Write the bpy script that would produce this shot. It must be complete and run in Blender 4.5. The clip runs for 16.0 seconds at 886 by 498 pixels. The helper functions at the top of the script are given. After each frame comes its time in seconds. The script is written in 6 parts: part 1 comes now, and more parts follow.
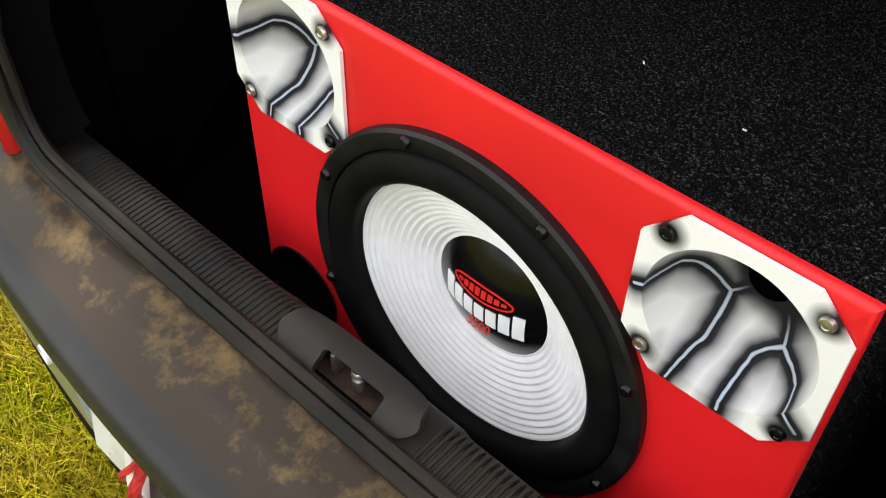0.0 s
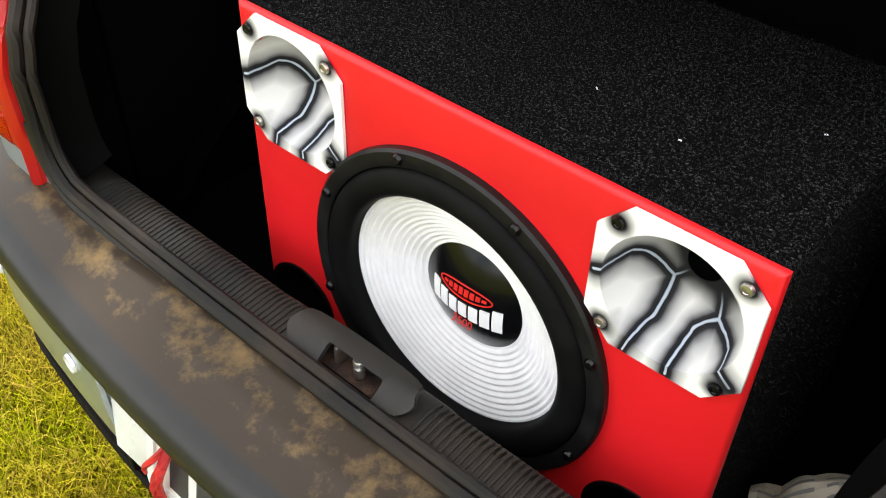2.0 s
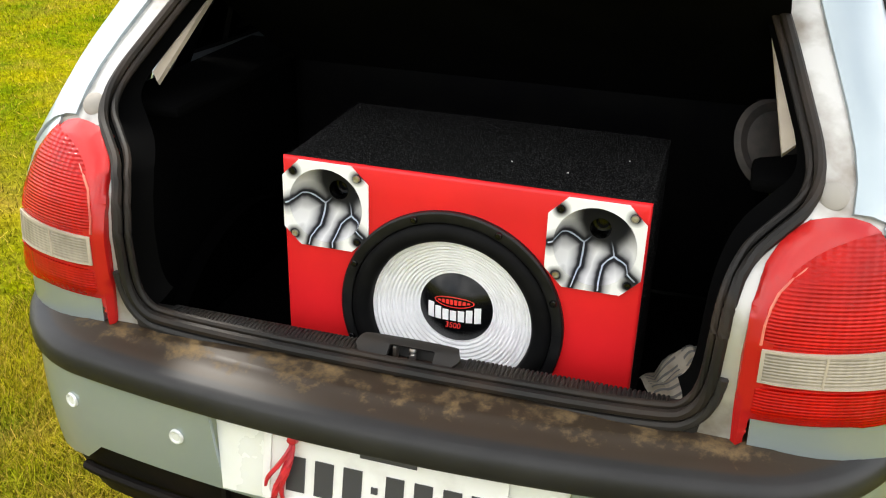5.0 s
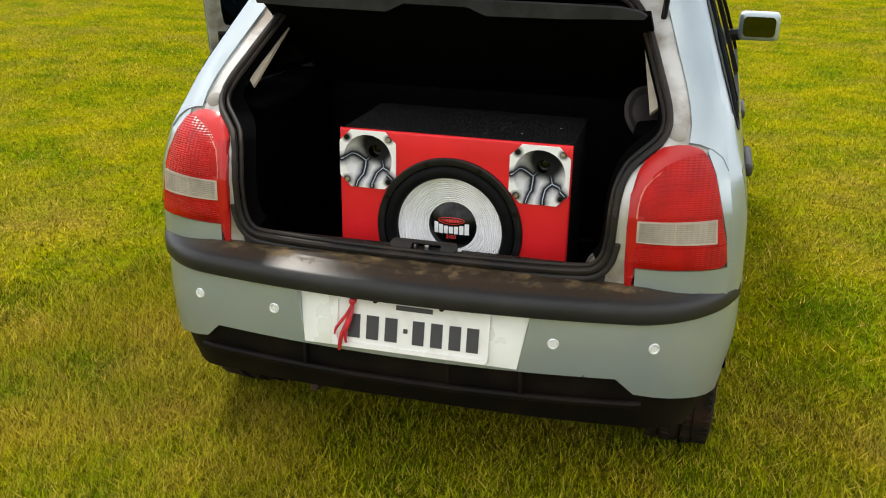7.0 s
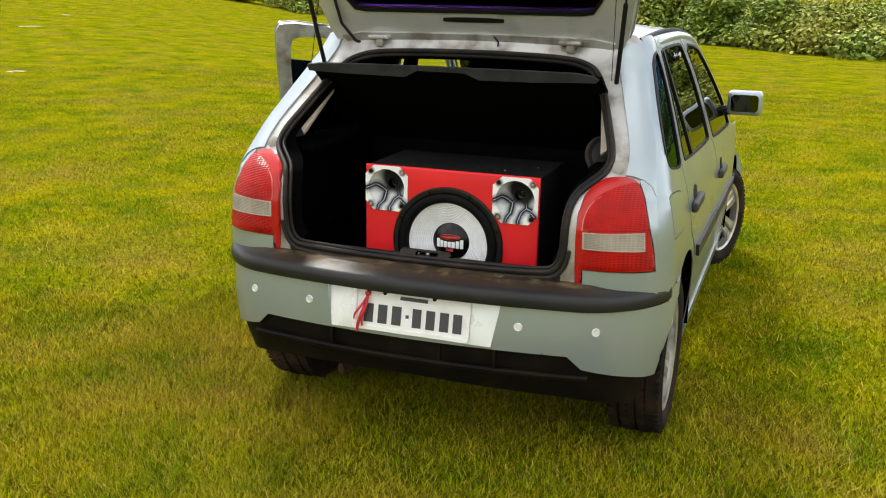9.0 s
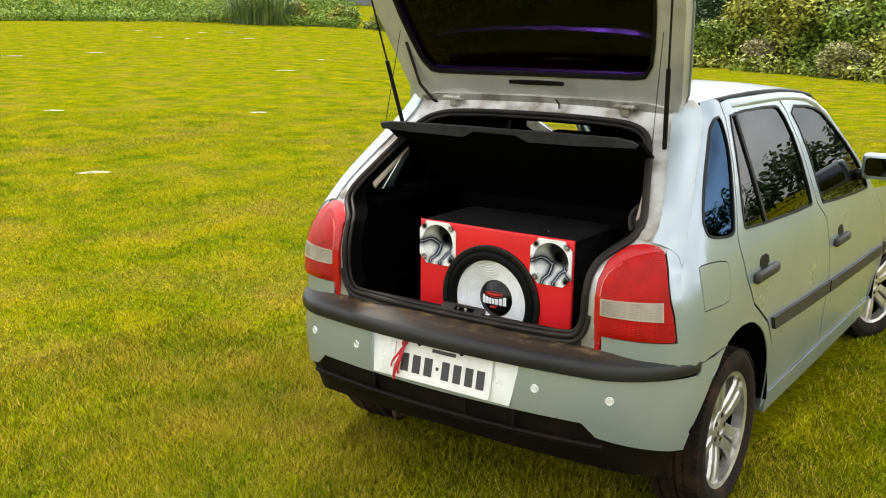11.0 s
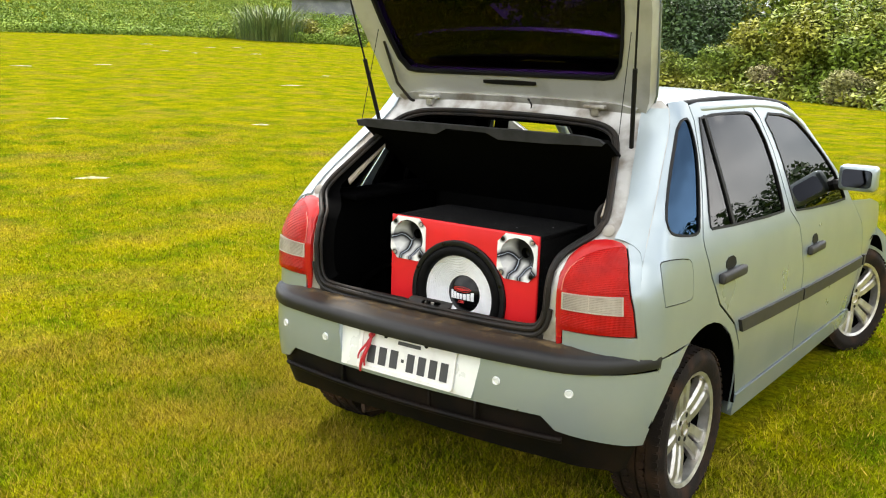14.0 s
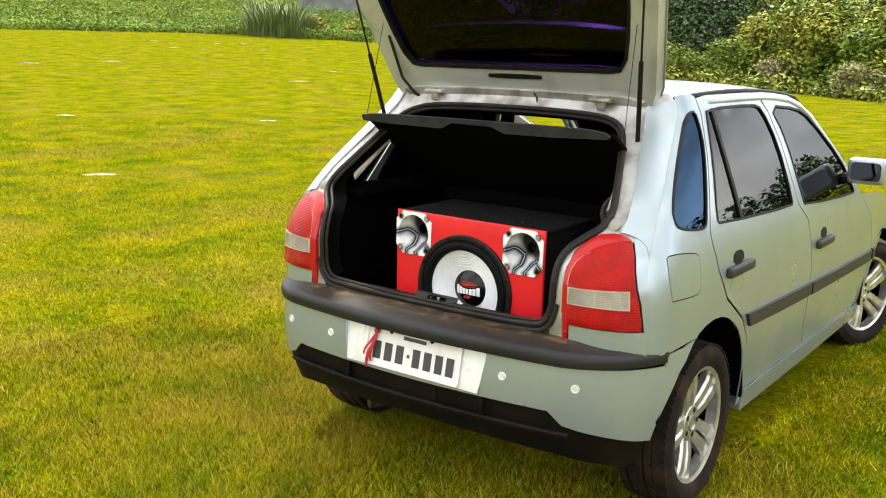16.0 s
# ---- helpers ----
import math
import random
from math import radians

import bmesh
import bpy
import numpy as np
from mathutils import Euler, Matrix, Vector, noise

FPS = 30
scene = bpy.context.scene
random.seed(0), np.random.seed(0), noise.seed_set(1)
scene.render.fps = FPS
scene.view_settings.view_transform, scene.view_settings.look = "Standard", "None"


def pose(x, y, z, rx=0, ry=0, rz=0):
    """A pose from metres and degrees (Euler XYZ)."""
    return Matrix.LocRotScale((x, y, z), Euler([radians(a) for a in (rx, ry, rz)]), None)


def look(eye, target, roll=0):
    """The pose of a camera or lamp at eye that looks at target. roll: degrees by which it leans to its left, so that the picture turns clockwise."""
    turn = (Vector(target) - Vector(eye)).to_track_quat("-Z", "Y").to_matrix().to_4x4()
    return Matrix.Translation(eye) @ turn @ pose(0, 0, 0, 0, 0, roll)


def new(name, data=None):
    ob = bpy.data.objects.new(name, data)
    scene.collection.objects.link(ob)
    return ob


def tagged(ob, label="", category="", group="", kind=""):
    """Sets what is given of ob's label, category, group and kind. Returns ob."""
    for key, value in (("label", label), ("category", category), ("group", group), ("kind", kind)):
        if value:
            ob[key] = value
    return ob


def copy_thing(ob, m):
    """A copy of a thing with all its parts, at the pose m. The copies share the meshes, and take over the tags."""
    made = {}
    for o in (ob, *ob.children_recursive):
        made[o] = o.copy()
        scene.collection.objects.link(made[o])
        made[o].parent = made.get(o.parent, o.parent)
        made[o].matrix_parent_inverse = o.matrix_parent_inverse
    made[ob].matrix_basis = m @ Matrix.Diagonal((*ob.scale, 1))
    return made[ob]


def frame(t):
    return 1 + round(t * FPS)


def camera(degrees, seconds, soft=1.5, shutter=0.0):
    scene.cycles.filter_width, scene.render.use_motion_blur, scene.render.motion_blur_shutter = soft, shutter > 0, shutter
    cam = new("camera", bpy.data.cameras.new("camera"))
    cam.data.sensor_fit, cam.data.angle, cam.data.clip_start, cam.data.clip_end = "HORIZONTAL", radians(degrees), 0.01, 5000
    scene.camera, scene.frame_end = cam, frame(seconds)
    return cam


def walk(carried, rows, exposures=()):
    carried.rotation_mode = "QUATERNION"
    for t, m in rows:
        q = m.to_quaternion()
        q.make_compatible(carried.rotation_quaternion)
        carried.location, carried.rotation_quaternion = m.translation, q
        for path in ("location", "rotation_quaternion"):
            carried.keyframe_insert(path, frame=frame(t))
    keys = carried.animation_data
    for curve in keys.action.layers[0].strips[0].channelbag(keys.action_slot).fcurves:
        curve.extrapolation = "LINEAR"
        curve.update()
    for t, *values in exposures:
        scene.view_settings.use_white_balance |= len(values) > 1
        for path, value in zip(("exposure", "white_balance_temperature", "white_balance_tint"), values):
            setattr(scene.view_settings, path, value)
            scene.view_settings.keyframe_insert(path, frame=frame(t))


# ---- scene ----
cam = camera(49.6, 16.0, soft=1.1)
PATH = [
    (0, (0.431, -0.102, 1.396), (-0.54, 0.941, -0.007), 1.0),
    (0.5, (0.484, -0.156, 1.447), (-0.509, 0.95, 0.109), 1.0),
    (1, (0.507, -0.189, 1.459), (-0.477, 0.933, 0.128), 0.6),
    (1.5, (0.511, -0.195, 1.453), (-0.472, 0.932, 0.125), 1.2),
    (2, (0.508, -0.206, 1.454), (-0.472, 0.928, 0.13), 1.3),
    (2.5, (0.509, -0.204, 1.449), (-0.487, 0.918, 0.127), 0.5),
    (3, (0.511, -0.214, 1.449), (-0.474, 0.91, 0.119), 0.2),
    (3.5, (0.473, -0.308, 1.466), (-0.413, 0.99, 0.23), 2.7),
    (4, (0.438, -0.538, 1.481), (-0.326, 0.929, 0.357), -0.1),
    (4.2, (0.442, -0.633, 1.493), (-0.248, 0.906, 0.418), 1.0),
    (6.3, (0.519, -1.683, 1.558), (0.099, 0.161, 0.907), 0.4),
    (6.6, (0.59, -1.81, 1.559), (0.156, 0.027, 0.896), 1.3),
    (7, (0.661, -1.979, 1.576), (0.171, -0.171, 0.874), 0.8),
    (7.2, (0.687, -2.042, 1.58), (0.219, -0.203, 0.948), 0.5),
    (7.5, (0.655, -2.179, 1.56), (0.167, -0.325, 0.991), 0.4),
    (8, (0.661, -2.425, 1.587), (0.208, -0.571, 0.987), 0.1),
    (8.5, (0.833, -2.572, 1.562), (0.218, -0.737, 1.058), 0.8),
    (9, (1.129, -2.624, 1.561), (0.459, -0.812, 1.042), 0.9),
    (9.5, (1.303, -2.526, 1.574), (0.418, -0.786, 1.138), 4.4),
    (9.7, (1.339, -2.491, 1.665), (0.409, -0.796, 1.153), 3.0),
    (11.8, (1.932, -2.344, 1.573), (0.756, -0.773, 1.185), 1.2),
    (12, (1.932, -2.342, 1.554), (0.758, -0.766, 1.18), 1.3),
    (12.5, (1.952, -2.368, 1.571), (0.795, -0.784, 1.182), 1.0),
    (13, (1.937, -2.358, 1.578), (0.777, -0.779, 1.177), 1.3),
    (13.5, (1.917, -2.341, 1.564), (0.769, -0.752, 1.166), 1.7),
    (14, (1.91, -2.339, 1.564), (0.764, -0.75, 1.163), 1.7),
    (14.5, (1.912, -2.339, 1.568), (0.761, -0.755, 1.163), 1.5),
    (15, (1.906, -2.337, 1.558), (0.756, -0.751, 1.157), 1.5),
    (15.5, (1.906, -2.335, 1.569), (0.751, -0.755, 1.157), 1.5),
    (16, (1.91, -2.323, 1.56), (0.751, -0.745, 1.149), 1.4),
]
EXPOSURES = [(0, 1.5), (1, 1.65), (2, 1.8), (4.2, 1.85), (6.3, 1.1), (9.7, 1.12), (11.8, 1.5), (16, 1.55)]
walk(cam, [(t, look(eye, target, roll)) for t, eye, target, roll in PATH], EXPOSURES)

# ---- light ----
world = bpy.data.worlds.new("sky")
scene.world = world
world.use_nodes = True
wn, wl = world.node_tree.nodes, world.node_tree.links
bg = wn["Background"]
sky = wn.new("ShaderNodeTexSky")
sky.sky_type = 'NISHITA'
sky.sun_disc = False
SUN_EL, SUN_AZ = 53.0, -38.0
sky.sun_elevation, sky.sun_rotation = radians(SUN_EL), radians(SUN_AZ)
sky.air_density, sky.dust_density = 1.0, 2.0
wc = wn.new("ShaderNodeTexCoord")
cl = wn.new("ShaderNodeTexNoise")
cl.inputs["Scale"].default_value, cl.inputs["Detail"].default_value = 2.6, 6
cr = wn.new("ShaderNodeMapRange")
cr.inputs[1].default_value, cr.inputs[2].default_value = 0.30, 0.54
wm = wn.new("ShaderNodeMix")
wm.data_type = 'RGBA'
cv = wn.new("ShaderNodeTexNoise")
cv.inputs["Scale"].default_value, cv.inputs["Detail"].default_value = 5.0, 7
cc = wn.new("ShaderNodeValToRGB")
cc.color_ramp.elements[0].position, cc.color_ramp.elements[0].color = 0.38, (0.25, 0.255, 0.27, 1)
cc.color_ramp.elements[1].position, cc.color_ramp.elements[1].color = 0.62, (1.0, 0.99, 0.965, 1)
ck = wn.new("ShaderNodeVectorMath")
ck.operation = 'SCALE'
ck.inputs["Scale"].default_value = 14.5
wl.new(wc.outputs["Generated"], cv.inputs["Vector"])
wl.new(cv.outputs["Fac"], cc.inputs[0])
wl.new(cc.outputs[0], ck.inputs[0])
wl.new(ck.outputs[0], wm.inputs[7])
wl.new(wc.outputs["Generated"], cl.inputs["Vector"])
wl.new(cl.outputs["Fac"], cr.inputs[0])
wl.new(cr.outputs[0], wm.inputs[0])
wl.new(sky.outputs[0], wm.inputs[6])
wl.new(wm.outputs[2], bg.inputs[0])
bg.inputs[1].default_value = 0.098
sun = new("sun", bpy.data.lights.new("sun", 'SUN'))
sun.data.energy, sun.data.angle, sun.data.color = 2.4, radians(11), (1, 0.95, 0.86)
sun_dir = Vector((math.sin(radians(SUN_AZ)) * math.cos(radians(SUN_EL)), math.cos(radians(SUN_AZ)) * math.cos(radians(SUN_EL)), math.sin(radians(SUN_EL))))
sun.matrix_world = look(sun_dir * 20, (0, 0, 0))

from mathutils.geometry import delaunay_2d_cdt

# ---- materials ----


def mat(name, col, rough=0.5, metal=0.0, col2=None, scale=6.0, fine=0.0, bump=0.0, bump_scale=200.0, coat=0.0, trans=0.0, spec=0.5, mixlo=0.4, mixhi=0.6, island=0.0, sheen=0.0):
    """Principled surface with a broad colour drift, a fine grain and a bump."""
    m = bpy.data.materials.new(name)
    m.use_nodes = True
    n, l = m.node_tree.nodes, m.node_tree.links
    p = n["Principled BSDF"]
    p.inputs["Base Color"].default_value = (*col, 1)
    p.inputs["Roughness"].default_value, p.inputs["Metallic"].default_value = rough, metal
    p.inputs["Coat Weight"].default_value, p.inputs["Coat Roughness"].default_value = coat, 0.06
    p.inputs["Transmission Weight"].default_value = trans
    p.inputs["Specular IOR Level"].default_value = spec
    p.inputs["Sheen Weight"].default_value = sheen
    geo = n.new("ShaderNodeNewGeometry")
    last = None
    if col2:
        t = n.new("ShaderNodeTexNoise")
        t.inputs["Scale"].default_value, t.inputs["Detail"].default_value = scale, 5
        l.new(geo.outputs["Position"], t.inputs["Vector"])
        r = n.new("ShaderNodeMapRange")
        r.inputs[1].default_value, r.inputs[2].default_value = mixlo, mixhi
        l.new(t.outputs["Fac"], r.inputs[0])
        x = n.new("ShaderNodeMix")
        x.data_type = 'RGBA'
        x.inputs[6].default_value, x.inputs[7].default_value = (*col, 1), (*col2, 1)
        l.new(r.outputs[0], x.inputs[0])
        last = x.outputs[2]
        rr = n.new("ShaderNodeMapRange")
        rr.inputs[3].default_value, rr.inputs[4].default_value = rough * 0.85, min(1, rough * 1.15 + 0.02)
        l.new(t.outputs["Fac"], rr.inputs[0])
        l.new(rr.outputs[0], p.inputs["Roughness"])
    if fine or island:
        h = n.new("ShaderNodeHueSaturation")
        if last:
            l.new(last, h.inputs["Color"])
        else:
            h.inputs["Color"].default_value = (*col, 1)
        v = n.new("ShaderNodeMapRange")
        if island:
            v.inputs[3].default_value, v.inputs[4].default_value = 1 - island, 1 + island
            l.new(geo.outputs["Random Per Island"], v.inputs[0])
        else:
            g = n.new("ShaderNodeTexNoise")
            g.inputs["Scale"].default_value, g.inputs["Detail"].default_value = bump_scale, 3
            l.new(geo.outputs["Position"], g.inputs["Vector"])
            v.inputs[1].default_value, v.inputs[2].default_value = 0.3, 0.7
            v.inputs[3].default_value, v.inputs[4].default_value = 1 - fine, 1 + fine
            l.new(g.outputs["Fac"], v.inputs[0])
        l.new(v.outputs[0], h.inputs["Value"])
        last = h.outputs[0]
    if last:
        l.new(last, p.inputs["Base Color"])
    if bump:
        b = n.new("ShaderNodeTexNoise")
        b.inputs["Scale"].default_value, b.inputs["Detail"].default_value = bump_scale, 3
        l.new(geo.outputs["Position"], b.inputs["Vector"])
        k = n.new("ShaderNodeBump")
        k.inputs["Strength"].default_value, k.inputs["Distance"].default_value = bump, 0.6 / bump_scale
        l.new(b.outputs["Fac"], k.inputs["Height"])
        l.new(k.outputs[0], p.inputs["Normal"])
    return m


PAINT = mat("silver_paint", (0.34, 0.395, 0.42), 0.28, 0.5, (0.31, 0.365, 0.39), 3.0, coat=0.6)
JAMB = mat("jamb_paint", (0.48, 0.475, 0.455), 0.36, 0.4, (0.17, 0.14, 0.105), 11.0, coat=0.15, mixlo=0.42, mixhi=0.7)
RUBBER = mat("black_rubber", (0.009, 0.008, 0.007), 0.55, 0, (0.032, 0.021, 0.014), 10, spec=0.25, mixlo=0.42, mixhi=0.75)
PLASTIC = mat("grey_black_plastic", (0.026, 0.025, 0.025), 0.5, 0, (0.036, 0.034, 0.031), 7, bump=0.12, bump_scale=900, spec=0.3)
TRIM = mat("black_trim", (0.006, 0.006, 0.0065), 0.5, 0, (0.009, 0.0085, 0.008), 8, spec=0.15)
SILL_PLASTIC = mat("sill_plastic", (0.018, 0.0175, 0.017), 0.5, 0, (0.026, 0.022, 0.018), 9, bump=0.12, bump_scale=900, spec=0.2)
DARK = mat("black_interior", (0.0014, 0.0014, 0.0015), 0.95, 0, (0.002, 0.002, 0.002), 5, spec=0.02)


def carpet_mat():
    """Needle-felt carpet: black pile with scattered grey fibres and a coarse nap."""
    m = mat("charcoal_carpet", (0.006, 0.006, 0.007), 1.0, 0, None, bump=1.0, bump_scale=330, spec=0.05)
    n, l = m.node_tree.nodes, m.node_tree.links
    p = n["Principled BSDF"]
    geo = n.new("ShaderNodeNewGeometry")
    t = n.new("ShaderNodeTexNoise")
    t.inputs["Scale"].default_value, t.inputs["Detail"].default_value, t.inputs["Roughness"].default_value = 380, 3, 0.7
    l.new(geo.outputs["Position"], t.inputs["Vector"])
    r = n.new("ShaderNodeValToRGB")
    e = r.color_ramp.elements
    e[0].position, e[0].color = 0.47, (0.0014, 0.0014, 0.0015, 1)
    e[1].position, e[1].color = 0.72, (0.11, 0.108, 0.105, 1)
    e.new(0.58).color = (0.006, 0.006, 0.006, 1)
    l.new(t.outputs["Fac"], r.inputs[0])
    l.new(r.outputs[0], p.inputs["Base Color"])
    return m


CARPET = carpet_mat()
TRAYM = mat("tray_felt", (0.002, 0.002, 0.002), 0.95, 0, (0.003, 0.003, 0.003), 10, bump=0.3, bump_scale=300, spec=0.03)
TRAYLIP = mat("tray_lip", (0.028, 0.028, 0.030), 0.75, 0, (0.020, 0.020, 0.020), 20, spec=0.2)
BEIGE = mat("beige_trim", (0.42, 0.36, 0.28), 0.7, 0, (0.34, 0.29, 0.23), 9)
LINER = mat("headliner", (0.30, 0.28, 0.25), 0.9, 0, (0.26, 0.24, 0.22), 9)
RED = mat("red_vinyl", (0.70, 0.012, 0.016), 0.42, 0, (0.62, 0.010, 0.014), 4, bump=0.15, bump_scale=700, spec=0.4)
WHITE_CONE = mat("white_cone", (0.86, 0.86, 0.87), 0.55, 0, (0.80, 0.80, 0.81), 30, bump=0.15, bump_scale=500)
GLOSS_BLACK = mat("gloss_black", (0.003, 0.003, 0.0035), 0.2, 0, spec=0.3)
FOAM = mat("black_surround", (0.003, 0.003, 0.0033), 0.6, 0, (0.005, 0.005, 0.005), 30, bump=0.1, bump_scale=600, spec=0.08)
BASKET = mat("black_basket", (0.005, 0.005, 0.0055), 0.4, 0.0, (0.009, 0.009, 0.009), 40, bump=0.1, bump_scale=300, spec=0.25)
LOGO_WHITE = mat("print_white", (0.85, 0.85, 0.85), 0.4)
LOGO_RED = mat("print_red", (0.65, 0.02, 0.015), 0.4)
STEEL = mat("steel", (0.55, 0.54, 0.52), 0.3, 0.9, (0.35, 0.30, 0.25), 60)
RUST = mat("rust", (0.06, 0.028, 0.015), 0.85, 0.1, (0.02, 0.010, 0.007), 60, bump=0.4, bump_scale=300)
RIM = mat("alloy", (0.60, 0.59, 0.56), 0.32, 0.75, (0.44, 0.42, 0.38), 20, coat=0.3)
TYRE = mat("tyre", (0.012, 0.009, 0.007), 0.85, 0, (0.056, 0.030, 0.017), 9, spec=0.15, bump=0.4, bump_scale=160, mixlo=0.45, mixhi=0.8)
MUD = mat("muddy_plastic", (0.0035, 0.0028, 0.0024), 0.65, 0, (0.013, 0.0075, 0.0045), 8, spec=0.12, bump=0.3, bump_scale=200, mixlo=0.45, mixhi=0.8)
PLATE = mat("plate_white", (0.74, 0.74, 0.72), 0.4, 0, (0.62, 0.61, 0.58), 25, mixlo=0.5, mixhi=0.8)
PLATE_INK = mat("plate_ink", (0.04, 0.04, 0.045), 0.5)
RIBBON = mat("red_ribbon", (0.55, 0.02, 0.03), 0.45, 0, (0.35, 0.01, 0.02), 40)
LAMP_STRIP = mat("red_plastic", (0.42, 0.014, 0.012), 0.22, 0, (0.38, 0.008, 0.008), 6, spec=0.35, coat=0.1)
PAPER = mat("newsprint", (0.44, 0.39, 0.31), 0.9, 0, (0.32, 0.27, 0.20), 25)
# mirror base darkened in place of the dark trees it would reflect
CHROME = mat("mirror_glass", (0.06, 0.065, 0.08), 0.04, 1.0)
FABRIC = mat("seat_fabric", (0.0025, 0.0025, 0.003), 0.95, 0, (0.004, 0.004, 0.004), 12, spec=0.03)


def lens_mat(name, col, rough):
    """Moulded lamp lens: fine prism ribs under a glossy skin."""
    m = mat(name, col, rough, 0, coat=0.06, spec=0.16)
    n, l = m.node_tree.nodes, m.node_tree.links
    p = n["Principled BSDF"]
    geo = n.new("ShaderNodeNewGeometry")
    w = n.new("ShaderNodeTexWave")
    w.bands_direction = 'Z'
    w.inputs["Scale"].default_value = 62
    w2 = n.new("ShaderNodeTexWave")
    w2.bands_direction = 'X'
    w2.inputs["Scale"].default_value = 25
    a = n.new("ShaderNodeMath")
    a.operation = 'ADD'
    for q in (w, w2):
        l.new(geo.outputs["Position"], q.inputs["Vector"])
    l.new(w.outputs["Fac"], a.inputs[0])
    l.new(w2.outputs["Fac"], a.inputs[1])
    b = n.new("ShaderNodeBump")
    b.inputs["Strength"].default_value, b.inputs["Distance"].default_value = 0.5, 0.002
    l.new(a.outputs[0], b.inputs["Height"])
    l.new(b.outputs[0], p.inputs["Normal"])
    t = n.new("ShaderNodeTexNoise")
    t.inputs["Scale"].default_value = 14
    l.new(geo.outputs["Position"], t.inputs["Vector"])
    x = n.new("ShaderNodeMix")
    x.data_type = 'RGBA'
    x.inputs[6].default_value, x.inputs[7].default_value = (*col, 1), (*(c * 0.25 for c in col), 1)
    l.new(t.outputs["Fac"], x.inputs[0])
    l.new(x.outputs[2], p.inputs["Base Color"])
    return m


LENS_RED = lens_mat("red_lens", (0.58, 0.006, 0.002), 0.16)
LENS_SEAM = mat("lens_seam", (0.60, 0.16, 0.10), 0.4, 0, (0.50, 0.10, 0.07), 20)
LENS_CLEAR = lens_mat("clear_lens", (0.52, 0.46, 0.38), 0.15)


def glass_mat(name, tint, rough=0.0, ior=1.52, sheen=(1, 1, 1)):
    m = bpy.data.materials.new(name)
    m.use_nodes = True
    n, l = m.node_tree.nodes, m.node_tree.links
    n.remove(n["Principled BSDF"])
    t, g, x, f = n.new("ShaderNodeBsdfTransparent"), n.new("ShaderNodeBsdfGlossy"), n.new("ShaderNodeMixShader"), n.new("ShaderNodeFresnel")
    t.inputs[0].default_value = (*tint, 1)
    g.inputs["Color"].default_value = (*sheen, 1)
    g.inputs["Roughness"].default_value = rough
    f.inputs[0].default_value = ior
    l.new(f.outputs[0], x.inputs[0])
    l.new(t.outputs[0], x.inputs[1])
    l.new(g.outputs[0], x.inputs[2])
    l.new(x.outputs[0], n["Material Output"].inputs[0])
    return m


# body silver made paler: the skyward recess's light is put into the colour
SKYLIT_SILVER = mat("skylit_silver", (0.78, 0.80, 0.79), 0.28, 0.15, (0.72, 0.74, 0.73), 8, coat=0.4)
GATE = mat("gate_paint", (0.50, 0.50, 0.485), 0.33, 0.4, (0.33, 0.32, 0.30), 8, coat=0.3, mixlo=0.5, mixhi=0.8)
TINT = glass_mat("tinted_glass", (0.05, 0.058, 0.062), ior=1.27)
CLEAR = glass_mat("clear_glass", (0.82, 0.86, 0.84))
PURPLE = glass_mat("purple_film_glass", (0.055, 0.032, 0.090), ior=1.25)
DARK_TINT = glass_mat("dark_tinted_glass", (0.02, 0.03, 0.05), ior=1.40, sheen=(0.22, 0.42, 0.75))


